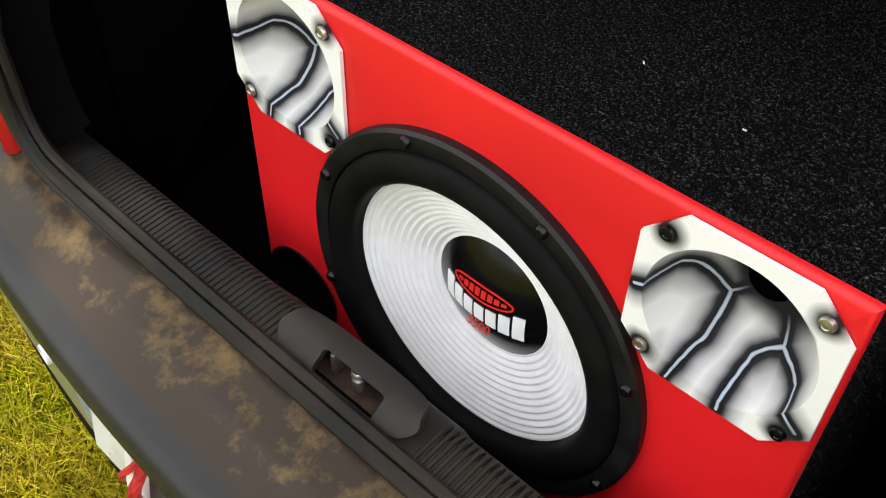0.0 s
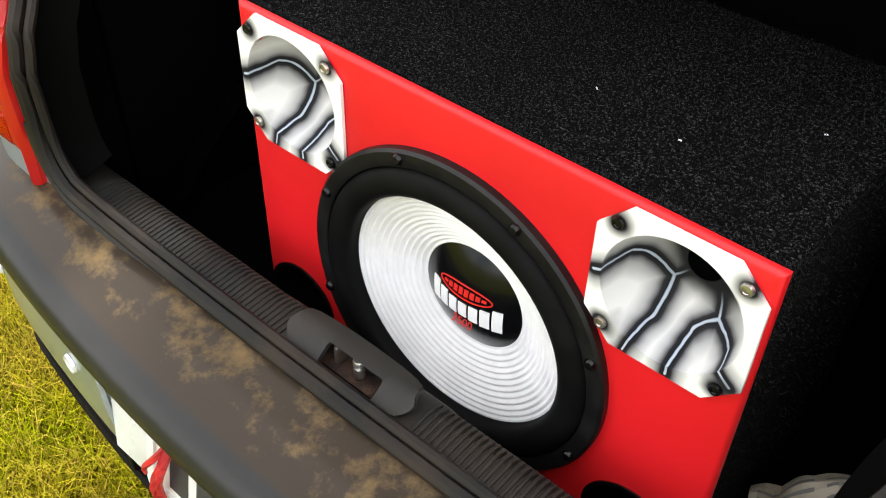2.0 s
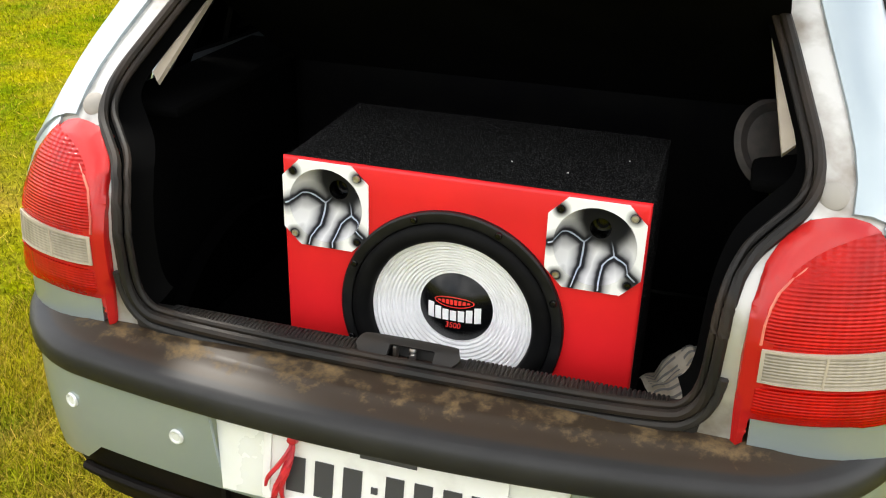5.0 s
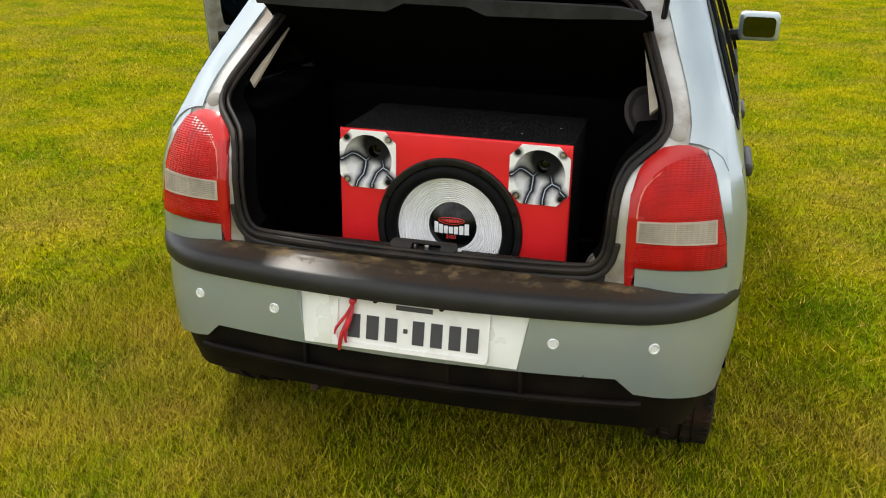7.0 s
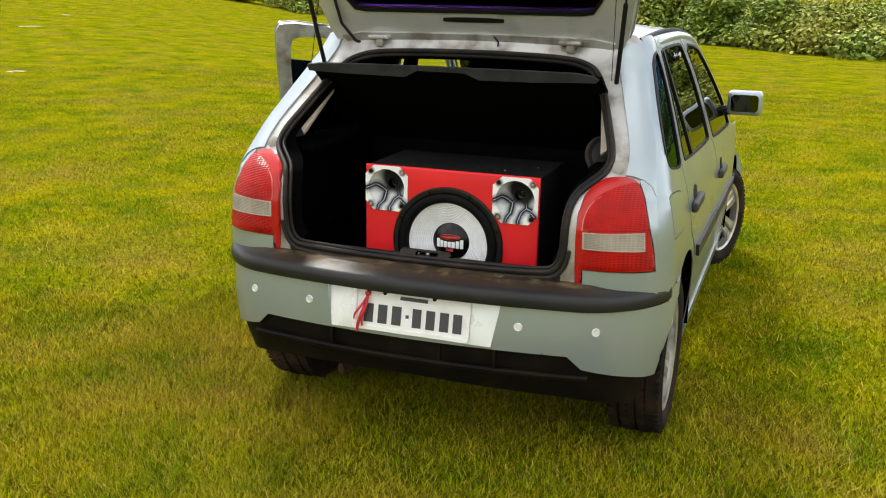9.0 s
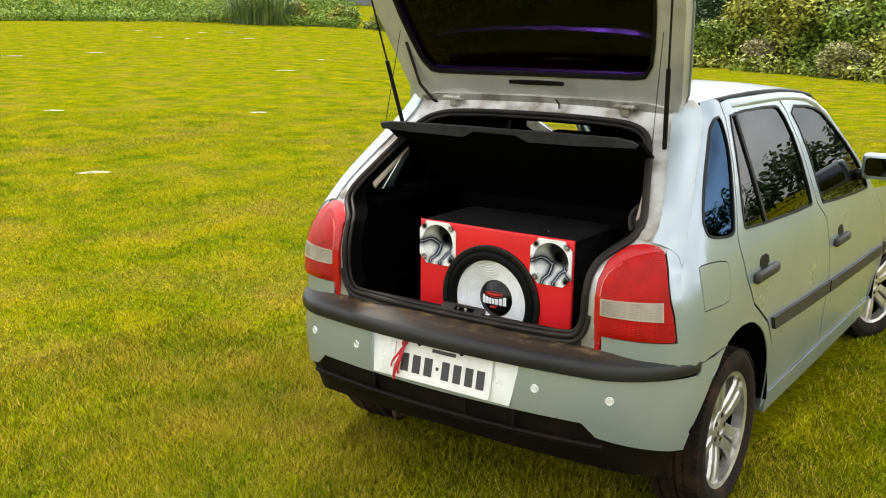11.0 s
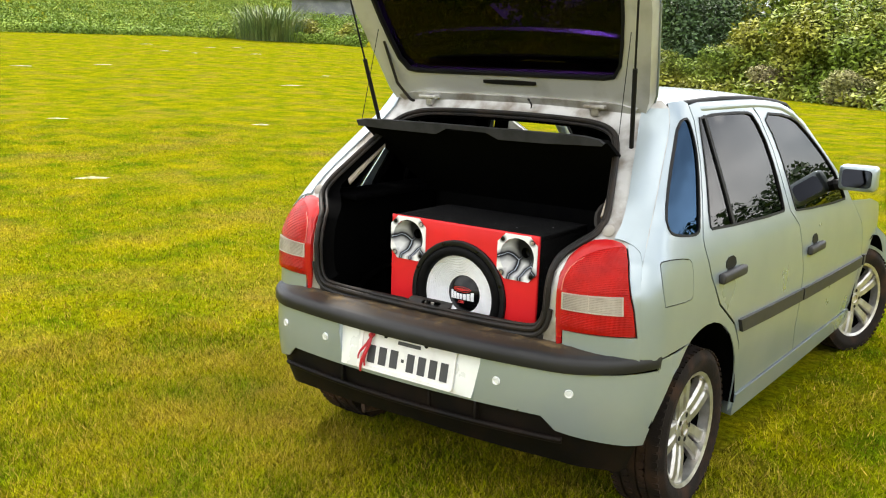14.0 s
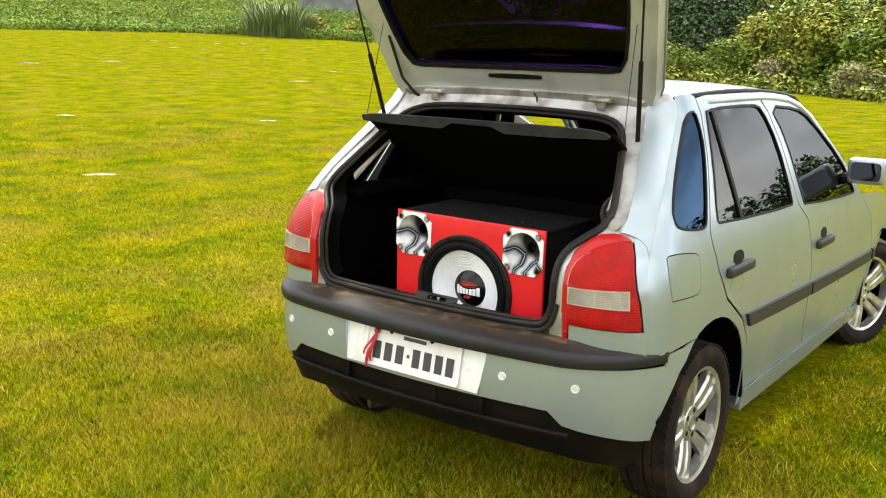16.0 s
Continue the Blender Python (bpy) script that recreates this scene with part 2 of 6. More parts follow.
def dirt_mat():
    """Black plastic bumper top with dried brown mud in a band."""
    m = mat("bumper_plastic", (0.016, 0.0158, 0.0158), 0.55, 0, (0.023, 0.0225, 0.022), 5, bump=0.1, bump_scale=700, spec=0.25)
    n, l = m.node_tree.nodes, m.node_tree.links
    p = n["Principled BSDF"]
    src = p.inputs["Base Color"].links[0].from_socket
    geo = n.new("ShaderNodeNewGeometry")
    t = n.new("ShaderNodeTexNoise")
    t.inputs["Scale"].default_value, t.inputs["Detail"].default_value, t.inputs["Roughness"].default_value = 24, 8, 0.7
    l.new(geo.outputs["Position"], t.inputs["Vector"])
    s = n.new("ShaderNodeSeparateXYZ")
    l.new(geo.outputs["Position"], s.inputs[0])
    band = n.new("ShaderNodeMapRange")
    band.inputs[1].default_value, band.inputs[2].default_value = 0.672, 0.686
    band.inputs[3].default_value, band.inputs[4].default_value = -0.22, 0.0
    l.new(s.outputs[2], band.inputs[0])
    a = n.new("ShaderNodeMath")
    a.operation = 'ADD'
    l.new(t.outputs["Fac"], a.inputs[0])
    l.new(band.outputs[0], a.inputs[1])
    r = n.new("ShaderNodeMapRange")
    r.inputs[1].default_value, r.inputs[2].default_value = 0.49, 0.68
    l.new(a.outputs[0], r.inputs[0])
    x = n.new("ShaderNodeMix")
    x.data_type = 'RGBA'
    x.inputs[7].default_value = (0.15, 0.10, 0.045, 1)
    l.new(r.outputs[0], x.inputs[0])
    film = n.new("ShaderNodeMapRange")
    film.inputs[1].default_value, film.inputs[2].default_value = 0.6755, 0.6775
    film.inputs[4].default_value = 0.75
    l.new(s.outputs[2], film.inputs[0])
    y = n.new("ShaderNodeMix")
    y.data_type = 'RGBA'
    y.inputs[7].default_value = (0.036, 0.023, 0.012, 1)
    l.new(film.outputs[0], y.inputs[0])
    l.new(src, y.inputs[6])
    l.new(y.outputs[2], x.inputs[6])
    l.new(x.outputs[2], p.inputs["Base Color"])
    q = n.new("ShaderNodeMapRange")
    q.inputs[3].default_value, q.inputs[4].default_value = 0.42, 0.9
    l.new(r.outputs[0], q.inputs[0])
    l.new(q.outputs[0], p.inputs["Roughness"])
    return m


BUMPER_BLACK = dirt_mat()


def vein_mat():
    """White airbrushed horn finish with smoky black veins that have pale blue cores."""
    m = mat("veined_white", (0.78, 0.78, 0.77), 0.5, 0, coat=0.0, spec=0.12)
    n, l = m.node_tree.nodes, m.node_tree.links
    p = n["Principled BSDF"]
    tc = n.new("ShaderNodeTexCoord")
    nz = n.new("ShaderNodeTexNoise")
    nz.inputs["Scale"].default_value = 28
    l.new(tc.outputs["Object"], nz.inputs["Vector"])
    sub = n.new("ShaderNodeVectorMath")
    sub.operation = 'SUBTRACT'
    l.new(nz.outputs["Color"], sub.inputs[0])
    sub.inputs[1].default_value = (0.5, 0.5, 0.5)
    sc = n.new("ShaderNodeVectorMath")
    sc.operation = 'SCALE'
    l.new(sub.outputs[0], sc.inputs[0])
    sc.inputs["Scale"].default_value = 0.010
    ad = n.new("ShaderNodeVectorMath")
    l.new(tc.outputs["Object"], ad.inputs[0])
    l.new(sc.outputs[0], ad.inputs[1])
    fl = n.new("ShaderNodeVectorMath")
    fl.operation = 'MULTIPLY'
    l.new(ad.outputs[0], fl.inputs[0])
    fl.inputs[1].default_value = (1, 0, 1)
    k = 0.074
    segs = [((-1.0, -0.06), (-0.78, 0.06)), ((-0.78, 0.06), (-0.52, -0.12)), ((-0.52, -0.12), (-0.34, -0.24)), ((-0.34, -0.24), (-0.08, 0.02)),
            ((-0.34, -0.24), (-0.32, -0.70)), ((-0.32, -0.70), (-0.44, -1.0)), ((0.22, -0.04), (0.37, -0.44)), ((0.37, -0.44), (0.15, -0.68)), ((0.15, -0.68), (0.14, -1.0)),
            ((0.37, -0.44), (0.66, -0.46)), ((0.66, -0.46), (0.90, -0.66))]
    best = None
    for a, b in segs:
        a, b = Vector((a[0] * k, 0, a[1] * k)), Vector((b[0] * k, 0, b[1] * k))
        ba = b - a
        pa = n.new("ShaderNodeVectorMath")
        pa.operation = 'SUBTRACT'
        l.new(fl.outputs[0], pa.inputs[0])
        pa.inputs[1].default_value = a
        dt = n.new("ShaderNodeVectorMath")
        dt.operation = 'DOT_PRODUCT'
        l.new(pa.outputs[0], dt.inputs[0])
        dt.inputs[1].default_value = ba / ba.length_squared
        c = n.new("ShaderNodeClamp")
        l.new(dt.outputs["Value"], c.inputs[0])
        s = n.new("ShaderNodeVectorMath")
        s.operation = 'SCALE'
        s.inputs[0].default_value = ba
        l.new(c.outputs[0], s.inputs["Scale"])
        d = n.new("ShaderNodeVectorMath")
        d.operation = 'DISTANCE'
        l.new(pa.outputs[0], d.inputs[0])
        l.new(s.outputs[0], d.inputs[1])
        if best is None:
            best = d.outputs["Value"]
        else:
            mn = n.new("ShaderNodeMath")
            mn.operation = 'MINIMUM'
            l.new(best, mn.inputs[0])
            l.new(d.outputs["Value"], mn.inputs[1])
            best = mn.outputs[0]
    # airbrushed smoke round the throat, with some of the throat's own shade painted in
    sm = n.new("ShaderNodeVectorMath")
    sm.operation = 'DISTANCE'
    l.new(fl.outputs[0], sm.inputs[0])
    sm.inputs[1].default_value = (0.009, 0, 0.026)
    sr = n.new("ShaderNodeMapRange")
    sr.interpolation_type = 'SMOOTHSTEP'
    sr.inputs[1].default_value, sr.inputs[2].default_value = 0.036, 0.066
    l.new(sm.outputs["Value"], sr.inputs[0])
    ramp = n.new("ShaderNodeValToRGB")
    e = ramp.color_ramp.elements
    e[0].position, e[0].color = 0.0, (0.50, 0.56, 0.66, 1)
    e[1].position, e[1].color = 1.0, (0.80, 0.80, 0.79, 1)
    for pos, c in ((0.035, (0.40, 0.45, 0.55)), (0.07, (0.006, 0.006, 0.008)), (0.22, (0.02, 0.02, 0.024)), (0.5, (0.40, 0.40, 0.41))):
        el = e.new(pos)
        el.color = (*c, 1)
    r = n.new("ShaderNodeMapRange")
    r.inputs[1].default_value, r.inputs[2].default_value = 0.0, 0.022
    l.new(best, r.inputs[0])
    l.new(r.outputs[0], ramp.inputs[0])
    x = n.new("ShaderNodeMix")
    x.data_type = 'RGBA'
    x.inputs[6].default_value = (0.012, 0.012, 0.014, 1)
    ln = n.new("ShaderNodeVectorMath")
    ln.operation = 'LENGTH'
    l.new(fl.outputs[0], ln.inputs[0])
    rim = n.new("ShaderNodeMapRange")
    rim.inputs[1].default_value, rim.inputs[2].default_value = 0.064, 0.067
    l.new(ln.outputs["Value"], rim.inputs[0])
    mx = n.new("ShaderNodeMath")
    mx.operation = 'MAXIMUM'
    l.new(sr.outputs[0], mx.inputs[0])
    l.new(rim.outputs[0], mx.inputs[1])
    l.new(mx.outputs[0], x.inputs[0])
    l.new(ramp.outputs[0], x.inputs[7])
    ab = n.new("ShaderNodeVectorMath")
    ab.operation = 'ABSOLUTE'
    l.new(fl.outputs[0], ab.inputs[0])
    sd = n.new("ShaderNodeVectorMath")
    sd.operation = 'DISTANCE'
    l.new(ab.outputs[0], sd.inputs[0])
    sd.inputs[1].default_value = (0.0575, 0, 0.0575)
    sq = n.new("ShaderNodeMapRange")
    sq.inputs[1].default_value, sq.inputs[2].default_value = 0.007, 0.017
    l.new(sd.outputs["Value"], sq.inputs[0])
    x2 = n.new("ShaderNodeMix")
    x2.data_type = 'RGBA'
    x2.inputs[6].default_value = (0.02, 0.02, 0.022, 1)
    l.new(sq.outputs[0], x2.inputs[0])
    l.new(x.outputs[2], x2.inputs[7])
    l.new(x2.outputs[2], p.inputs["Base Color"])
    return m


VEIN = vein_mat()


def grass_mat(name, blade):
    m = bpy.data.materials.new(name)
    m.use_nodes = True
    n, l = m.node_tree.nodes, m.node_tree.links
    p = n["Principled BSDF"]
    p.inputs["Roughness"].default_value = 0.75
    p.inputs["Specular IOR Level"].default_value = 0.0
    geo = n.new("ShaderNodeNewGeometry")
    flat = n.new("ShaderNodeVectorMath")
    flat.operation = 'MULTIPLY'
    flat.inputs[1].default_value = (1, 1, 0)
    l.new(geo.outputs["Position"], flat.inputs[0])
    def noise_tex(scale, detail=4, rough=0.55):
        t = n.new("ShaderNodeTexNoise")
        t.inputs["Scale"].default_value, t.inputs["Detail"].default_value, t.inputs["Roughness"].default_value = scale, detail, rough
        l.new(flat.outputs[0], t.inputs["Vector"])
        return t.outputs["Fac"]
    def ramp(fac, stops):
        r = n.new("ShaderNodeValToRGB")
        e = r.color_ramp.elements
        e[0].position, e[0].color = stops[0][0], (*stops[0][1], 1)
        e[1].position, e[1].color = stops[-1][0], (*stops[-1][1], 1)
        for q, c in stops[1:-1]:
            e.new(q).color = (*c, 1)
        l.new(fac, r.inputs[0])
        return r.outputs[0]
    def mix(f, a, b):
        x = n.new("ShaderNodeMix")
        x.data_type = 'RGBA'
        l.new(f, x.inputs[0])
        l.new(a, x.inputs[6])
        l.new(b, x.inputs[7])
        return x.outputs[2]
    lush = ramp(noise_tex(1.9, 6, 0.65), [(0.34, (0.068, 0.105, 0.002)), (0.5, (0.138, 0.145, 0.002)), (0.66, (0.205, 0.180, 0.003))])
    dry = ramp(noise_tex(3.0), [(0.35, (0.20, 0.125, 0.035)), (0.7, (0.17, 0.135, 0.014))])
    r = n.new("ShaderNodeMapRange")
    r.inputs[1].default_value, r.inputs[2].default_value = 0.48, 0.66
    l.new(noise_tex(0.9, 7, 0.72), r.inputs[0])
    r.inputs[4].default_value = 0.5
    c = mix(r.outputs[0], lush, dry)
    if blade:
        k = n.new("ShaderNodeMath")
        k.operation = 'MULTIPLY'
        k.inputs[1].default_value = 7.31
        l.new(geo.outputs["Random Per Island"], k.inputs[0])
        k2 = n.new("ShaderNodeMath")
        k2.operation = 'FRACT'
        l.new(k.outputs[0], k2.inputs[0])
        k3 = n.new("ShaderNodeMapRange")
        k3.inputs[1].default_value, k3.inputs[2].default_value, k3.inputs[4].default_value = 0.66, 0.95, 0.8
        l.new(k2.outputs[0], k3.inputs[0])
        straw = n.new("ShaderNodeRGB")
        straw.outputs[0].default_value = (0.25, 0.17, 0.035, 1)
        c = mix(k3.outputs[0], c, straw.outputs[0])
    h = n.new("ShaderNodeHueSaturation")
    l.new(c, h.inputs["Color"])
    v = n.new("ShaderNodeMapRange")
    if blade:
        l.new(geo.outputs["Random Per Island"], v.inputs[0])
        v.inputs[3].default_value, v.inputs[4].default_value = 0.36, 2.6
    else:
        l.new(noise_tex(28, 4, 0.7), v.inputs[0])
        v.inputs[1].default_value, v.inputs[2].default_value = 0.3, 0.7
        v.inputs[3].default_value, v.inputs[4].default_value = 0.42, 1.5
        b = n.new("ShaderNodeBump")
        b.inputs["Strength"].default_value, b.inputs["Distance"].default_value = 0.8, 0.03
        l.new(noise_tex(40, 4, 0.7), b.inputs["Height"])
        l.new(b.outputs[0], p.inputs["Normal"])
    l.new(v.outputs[0], h.inputs["Value"])
    l.new(h.outputs[0], p.inputs["Base Color"])
    return m


LAWN = grass_mat("lawn", False)
BLADE = grass_mat("grass_blade", True)
CROP = mat("crop_leaf", (0.14, 0.22, 0.03), 0.7, 0, (0.21, 0.29, 0.045), 0.3, island=0.35, spec=0.1)
LEAF = mat("bush_leaf", (0.14, 0.20, 0.025), 0.6, 0, (0.27, 0.27, 0.04), 0.5, island=0.6, spec=0.15)
LEAF_DARK = mat("dark_leaf", (0.035, 0.075, 0.018), 0.5, 0, (0.06, 0.11, 0.025), 0.5, island=0.5)
LEAF_DRY = mat("dry_leaf", (0.25, 0.21, 0.10), 0.8, 0, (0.24, 0.24, 0.08), 0.7, island=0.5)
REED = mat("reed_leaf", (0.065, 0.12, 0.025), 0.6, 0, (0.15, 0.19, 0.05), 1.0, island=0.4)
STEM = mat("stem", (0.10, 0.07, 0.04), 0.9, 0, (0.06, 0.05, 0.03), 6)
SAND = mat("pale_patch", (0.40, 0.36, 0.20), 0.95, 0, (0.15, 0.15, 0.02), 9, bump=0.5, bump_scale=60)
SHED = mat("grey_sheet", (0.20, 0.21, 0.22), 0.7, 0, (0.14, 0.15, 0.16), 1.5)

# ---- mesh helpers ----


def finish(name, bm, material, smooth=True, angle=40):
    me = bpy.data.meshes.new(name)
    bmesh.ops.recalc_face_normals(bm, faces=bm.faces)
    bm.to_mesh(me)
    bm.free()
    me.materials.append(material)
    if smooth:
        me.polygons.foreach_set("use_smooth", [True] * len(me.polygons))
        me.set_sharp_from_angle(angle=radians(angle))
    return me


def part(name, bm, material, parent, label="", smooth=True, angle=40):
    """One mesh object under a thing or a part, in the thing's own space."""
    ob = new(name, finish(name, bm, material, smooth, angle))
    ob.parent = parent
    if label:
        tagged(ob, label)
    return ob


def thing(name, label, category, m=None, group="", kind=""):
    ob = new(name)
    ob.empty_display_size = 0.1
    if m is not None:
        ob.matrix_world = m
    return tagged(ob, label, category, group, kind)


def rrect(x0, x1, z0, z1, r, n=5):
    out = []
    for cx, cz, a0 in ((x1 - r, z0 + r, -90), (x1 - r, z1 - r, 0), (x0 + r, z1 - r, 90), (x0 + r, z0 + r, 180)):
        out += [(cx + r * math.cos(radians(a0 + 90 * i / n)), cz + r * math.sin(radians(a0 + 90 * i / n))) for i in range(n + 1)]
    return out


def chaikin(p, n=2):
    for _ in range(n):
        q = []
        for i in range(len(p)):
            a, b = p[i], p[(i + 1) % len(p)]
            q += [(a[0] * 0.75 + b[0] * 0.25, a[1] * 0.75 + b[1] * 0.25), (a[0] * 0.25 + b[0] * 0.75, a[1] * 0.25 + b[1] * 0.75)]
        p = q
    return p


def shrink(p, d):
    """The closed outline p moved inwards by d (outwards when negative)."""
    area = sum(p[i][0] * p[(i + 1) % len(p)][1] - p[(i + 1) % len(p)][0] * p[i][1] for i in range(len(p)))
    s = 1 if area > 0 else -1
    out = []
    for i in range(len(p)):
        a, b, c = Vector(p[i - 1]), Vector(p[i]), Vector(p[(i + 1) % len(p)])
        t = ((b - a).normalized() + (c - b).normalized())
        t = t.normalized() if t.length > 1e-6 else (c - b).normalized()
        out.append((b.x - t.y * d * s, b.y + t.x * d * s))
    return out


def inside(pts, poly):
    pts = np.asarray(pts)
    x, y = pts[:, 0], pts[:, 1]
    r = np.zeros(len(pts), bool)
    j = len(poly) - 1
    for i in range(len(poly)):
        xi, yi = poly[i]
        xj, yj = poly[j]
        if yi != yj:
            r ^= ((yi > y) != (yj > y)) & (x < (xj - xi) * (y - yi) / (yj - yi) + xi)
        j = i
    return r


def panel(outline, surf, holes=(), step=0.05, thick=0.004, out=0.0, toward=None):
    """A curved sheet: the 2D outline less the holes, laid on surf(u, v) -> Vector, out metres proud of it, and thick metres thick inwards. toward: the way its outside faces."""
    verts, edges = [], []
    for loop in (outline, *holes):
        pts = []
        for i in range(len(loop)):
            a, b = Vector(loop[i]), Vector(loop[(i + 1) % len(loop)])
            k = max(1, int((b - a).length / step))
            pts += [a.lerp(b, q / k) for q in range(k)]
        base = len(verts)
        verts += pts
        edges += [(base + i, base + (i + 1) % len(pts)) for i in range(len(pts))]
    us, vs = [p[0] for p in outline], [p[1] for p in outline]
    grid = np.array([(u, v) for u in np.arange(min(us) + step / 2, max(us), step) for v in np.arange(min(vs) + step / 2, max(vs), step)])
    if len(grid):
        keep = inside(grid, outline)
        for h in holes:
            keep &= ~inside(grid, h)
        edge_pts = np.array([tuple(v) for v in verts])
        for g in grid[keep]:
            if np.min(np.sum((edge_pts - g) ** 2, axis=1)) > (step * 0.4) ** 2:
                verts.append(Vector(g))
    vo, _, fo, *_ = delaunay_2d_cdt(verts, edges, [], 0, 1e-7)
    cent = np.array([tuple((vo[f[0]] + vo[f[1]] + vo[f[2]]) / 3) for f in fo])
    keep = inside(cent, outline)
    for h in holes:
        keep &= ~inside(cent, h)
    faces = [f for f, k in zip(fo, keep) if k]
    used = sorted({i for f in faces for i in f})
    bm = bmesh.new()
    front, back = {}, {}
    e = 1e-3
    for i in used:
        u, v = vo[i]
        p = surf(u, v)
        nrm = (surf(u + e, v) - surf(u - e, v)).cross(surf(u, v + e) - surf(u, v - e))
        nrm = nrm.normalized() if nrm.length > 1e-12 else Vector((0, 0, 1))
        if toward is not None and nrm.dot(Vector(toward)) < 0:
            nrm = -nrm
        front[i] = bm.verts.new(p + nrm * out)
        back[i] = bm.verts.new(p + nrm * (out - thick))
    count = {}
    for f in faces:
        bm.faces.new([front[i] for i in f])
        bm.faces.new([back[i] for i in reversed(f)])
        for a, b in zip(f, (*f[1:], f[0])):
            count[(a, b)] = 1
    for a, b in count:
        if (b, a) not in count:
            bm.faces.new([front[b], front[a], back[a], back[b]])
    return bm


def mirror_bm(bm):
    b2 = bm.copy()
    for v in b2.verts:
        v.co.x = -v.co.x
    bmesh.ops.reverse_faces(b2, faces=b2.faces)
    return b2


def tube(points, r, n=8, closed=False, bm=None):
    bm = bm or bmesh.new()
    pts = [Vector(p) for p in points]
    rings, up = [], Vector((0.13, 0.21, 0.97))
    for i, p in enumerate(pts):
        a = pts[i - 1] if (i or closed) else p
        b = pts[(i + 1) % len(pts)] if (i < len(pts) - 1 or closed) else p
        d = (b - a).normalized()
        s = d.cross(up)
        s = s.normalized() if s.length > 1e-4 else d.orthogonal().normalized()
        t = s.cross(d)
        rr = r[i] if isinstance(r, (list, tuple)) else r
        rings.append([bm.verts.new(p + (s * math.cos(q * 2 * math.pi / n) + t * math.sin(q * 2 * math.pi / n)) * rr) for q in range(n)])
    for i in range(len(rings) if closed else len(rings) - 1):
        a, b = rings[i], rings[(i + 1) % len(rings)]
        for q in range(n):
            bm.faces.new([a[q], a[(q + 1) % n], b[(q + 1) % n], b[q]])
    if not closed:
        bm.faces.new(rings[0][::-1])
        bm.faces.new(rings[-1])
    return bm


def block(x0, x1, y0, y1, z0, z1, bevel=0.004, seg=2, bm=None):
    b = bmesh.new()
    bmesh.ops.create_cube(b, size=1)
    for v in b.verts:
        v.co = Vector(((x0 + x1) / 2 + v.co.x * (x1 - x0), (y0 + y1) / 2 + v.co.y * (y1 - y0), (z0 + z1) / 2 + v.co.z * (z1 - z0)))
    if bevel:
        bmesh.ops.bevel(b, geom=b.edges[:], offset=bevel, segments=seg, affect='EDGES', profile=0.5)
    if bm is None:
        return b
    me = bpy.data.meshes.new("tmp")
    b.to_mesh(me)
    bm.from_mesh(me)
    bpy.data.meshes.remove(me)
    b.free()
    return bm


def lathe(profile, n=48, axis='y', closed=False):
    """Turns the profile of (radius, along) about the axis."""
    bm = bmesh.new()
    rings = []
    for r, a in profile:
        ring = []
        for q in range(n):
            c, s = math.cos(q * 2 * math.pi / n), math.sin(q * 2 * math.pi / n)
            p = {'y': (r * c, a, r * s), 'x': (a, r * c, r * s), 'z': (r * c, r * s, a)}[axis]
            ring.append(bm.verts.new(p))
        rings.append(ring)
    m = len(rings)
    for i in range(m if closed else m - 1):
        a, b = rings[i], rings[(i + 1) % m]
        for q in range(n):
            bm.faces.new([a[q], a[(q + 1) % n], b[(q + 1) % n], b[q]])
    bmesh.ops.remove_doubles(bm, verts=bm.verts, dist=1e-6)
    return bm


def moved(bm, m):
    bmesh.ops.transform(bm, matrix=m, verts=bm.verts)
    return bm


# ---- ground ----
EYE = Vector((1.9, -2.3))
EDGE = [(-180, 60, 0.3), (-110, 60, 1.2), (-80, 58, 1.9), (-60, 55, 1.96), (-48, 52, 1.96), (-41, 50, 1.75), (-35, 46, 1.1), (-30, 43, 0.55), (-24, 40, 0.39), (-12, 33, 0.20), (0, 27, 0.0), (20, 27, 0.0), (60, 45, 0.0), (180, 60, 0.3)]


def edge_at(az):
    a = [e[0] for e in EDGE]
    return np.interp(az, a, [e[1] for e in EDGE]), np.interp(az, a, [e[2] for e in EDGE])


def ground_z(x, y):
    dx, dy = x - EYE.x, y - EYE.y
    d = math.hypot(dx, dy)
    e, h = edge_at(math.degrees(math.atan2(dx, dy)))
    r = d / e
    z = h * max(0.0, min(r, 1.0) - 0.16) ** 1.3 / 0.84 ** 1.3
    if r > 1:
        z += (d - e) * (0.075 if h > 0.8 else 0.035) * min(1, (d - e) / 8)
    return min(z, 14) + 0.012 * noise.noise((x * 0.5, y * 0.5, 0)) * min(1, max(0, d - 6) / 6)


def make_ground():
    bm = bmesh.new()
    radii = [0.0] + [0.6 * 1.09 ** i for i in range(90) if 0.6 * 1.09 ** i < 900] + [900]
    n = 180
    ring0 = None
    centre = bm.verts.new((EYE.x, EYE.y, 0))
    for r in radii[1:]:
        ring = []
        for q in range(n):
            a = q * 2 * math.pi / n
            x, y = EYE.x + r * math.sin(a), EYE.y + r * math.cos(a)
            ring.append(bm.verts.new((x, y, ground_z(x, y))))
        for q in range(n):
            if ring0 is None:
                bm.faces.new([centre, ring[q], ring[(q + 1) % n]])
            else:
                bm.faces.new([ring0[q], ring[q], ring[(q + 1) % n], ring0[(q + 1) % n]])
        ring0 = ring
    ob = new("ground", finish("ground", bm, LAWN))
    return tagged(ob, "mown yellow-green lawn with dry brown patches", "lawn", kind="structure")


make_ground()

# ---- the car's skin, as two views of one surface ----


def table(z, rows):
    return float(np.interp(z, [r[0] for r in rows], [r[1] for r in rows]))


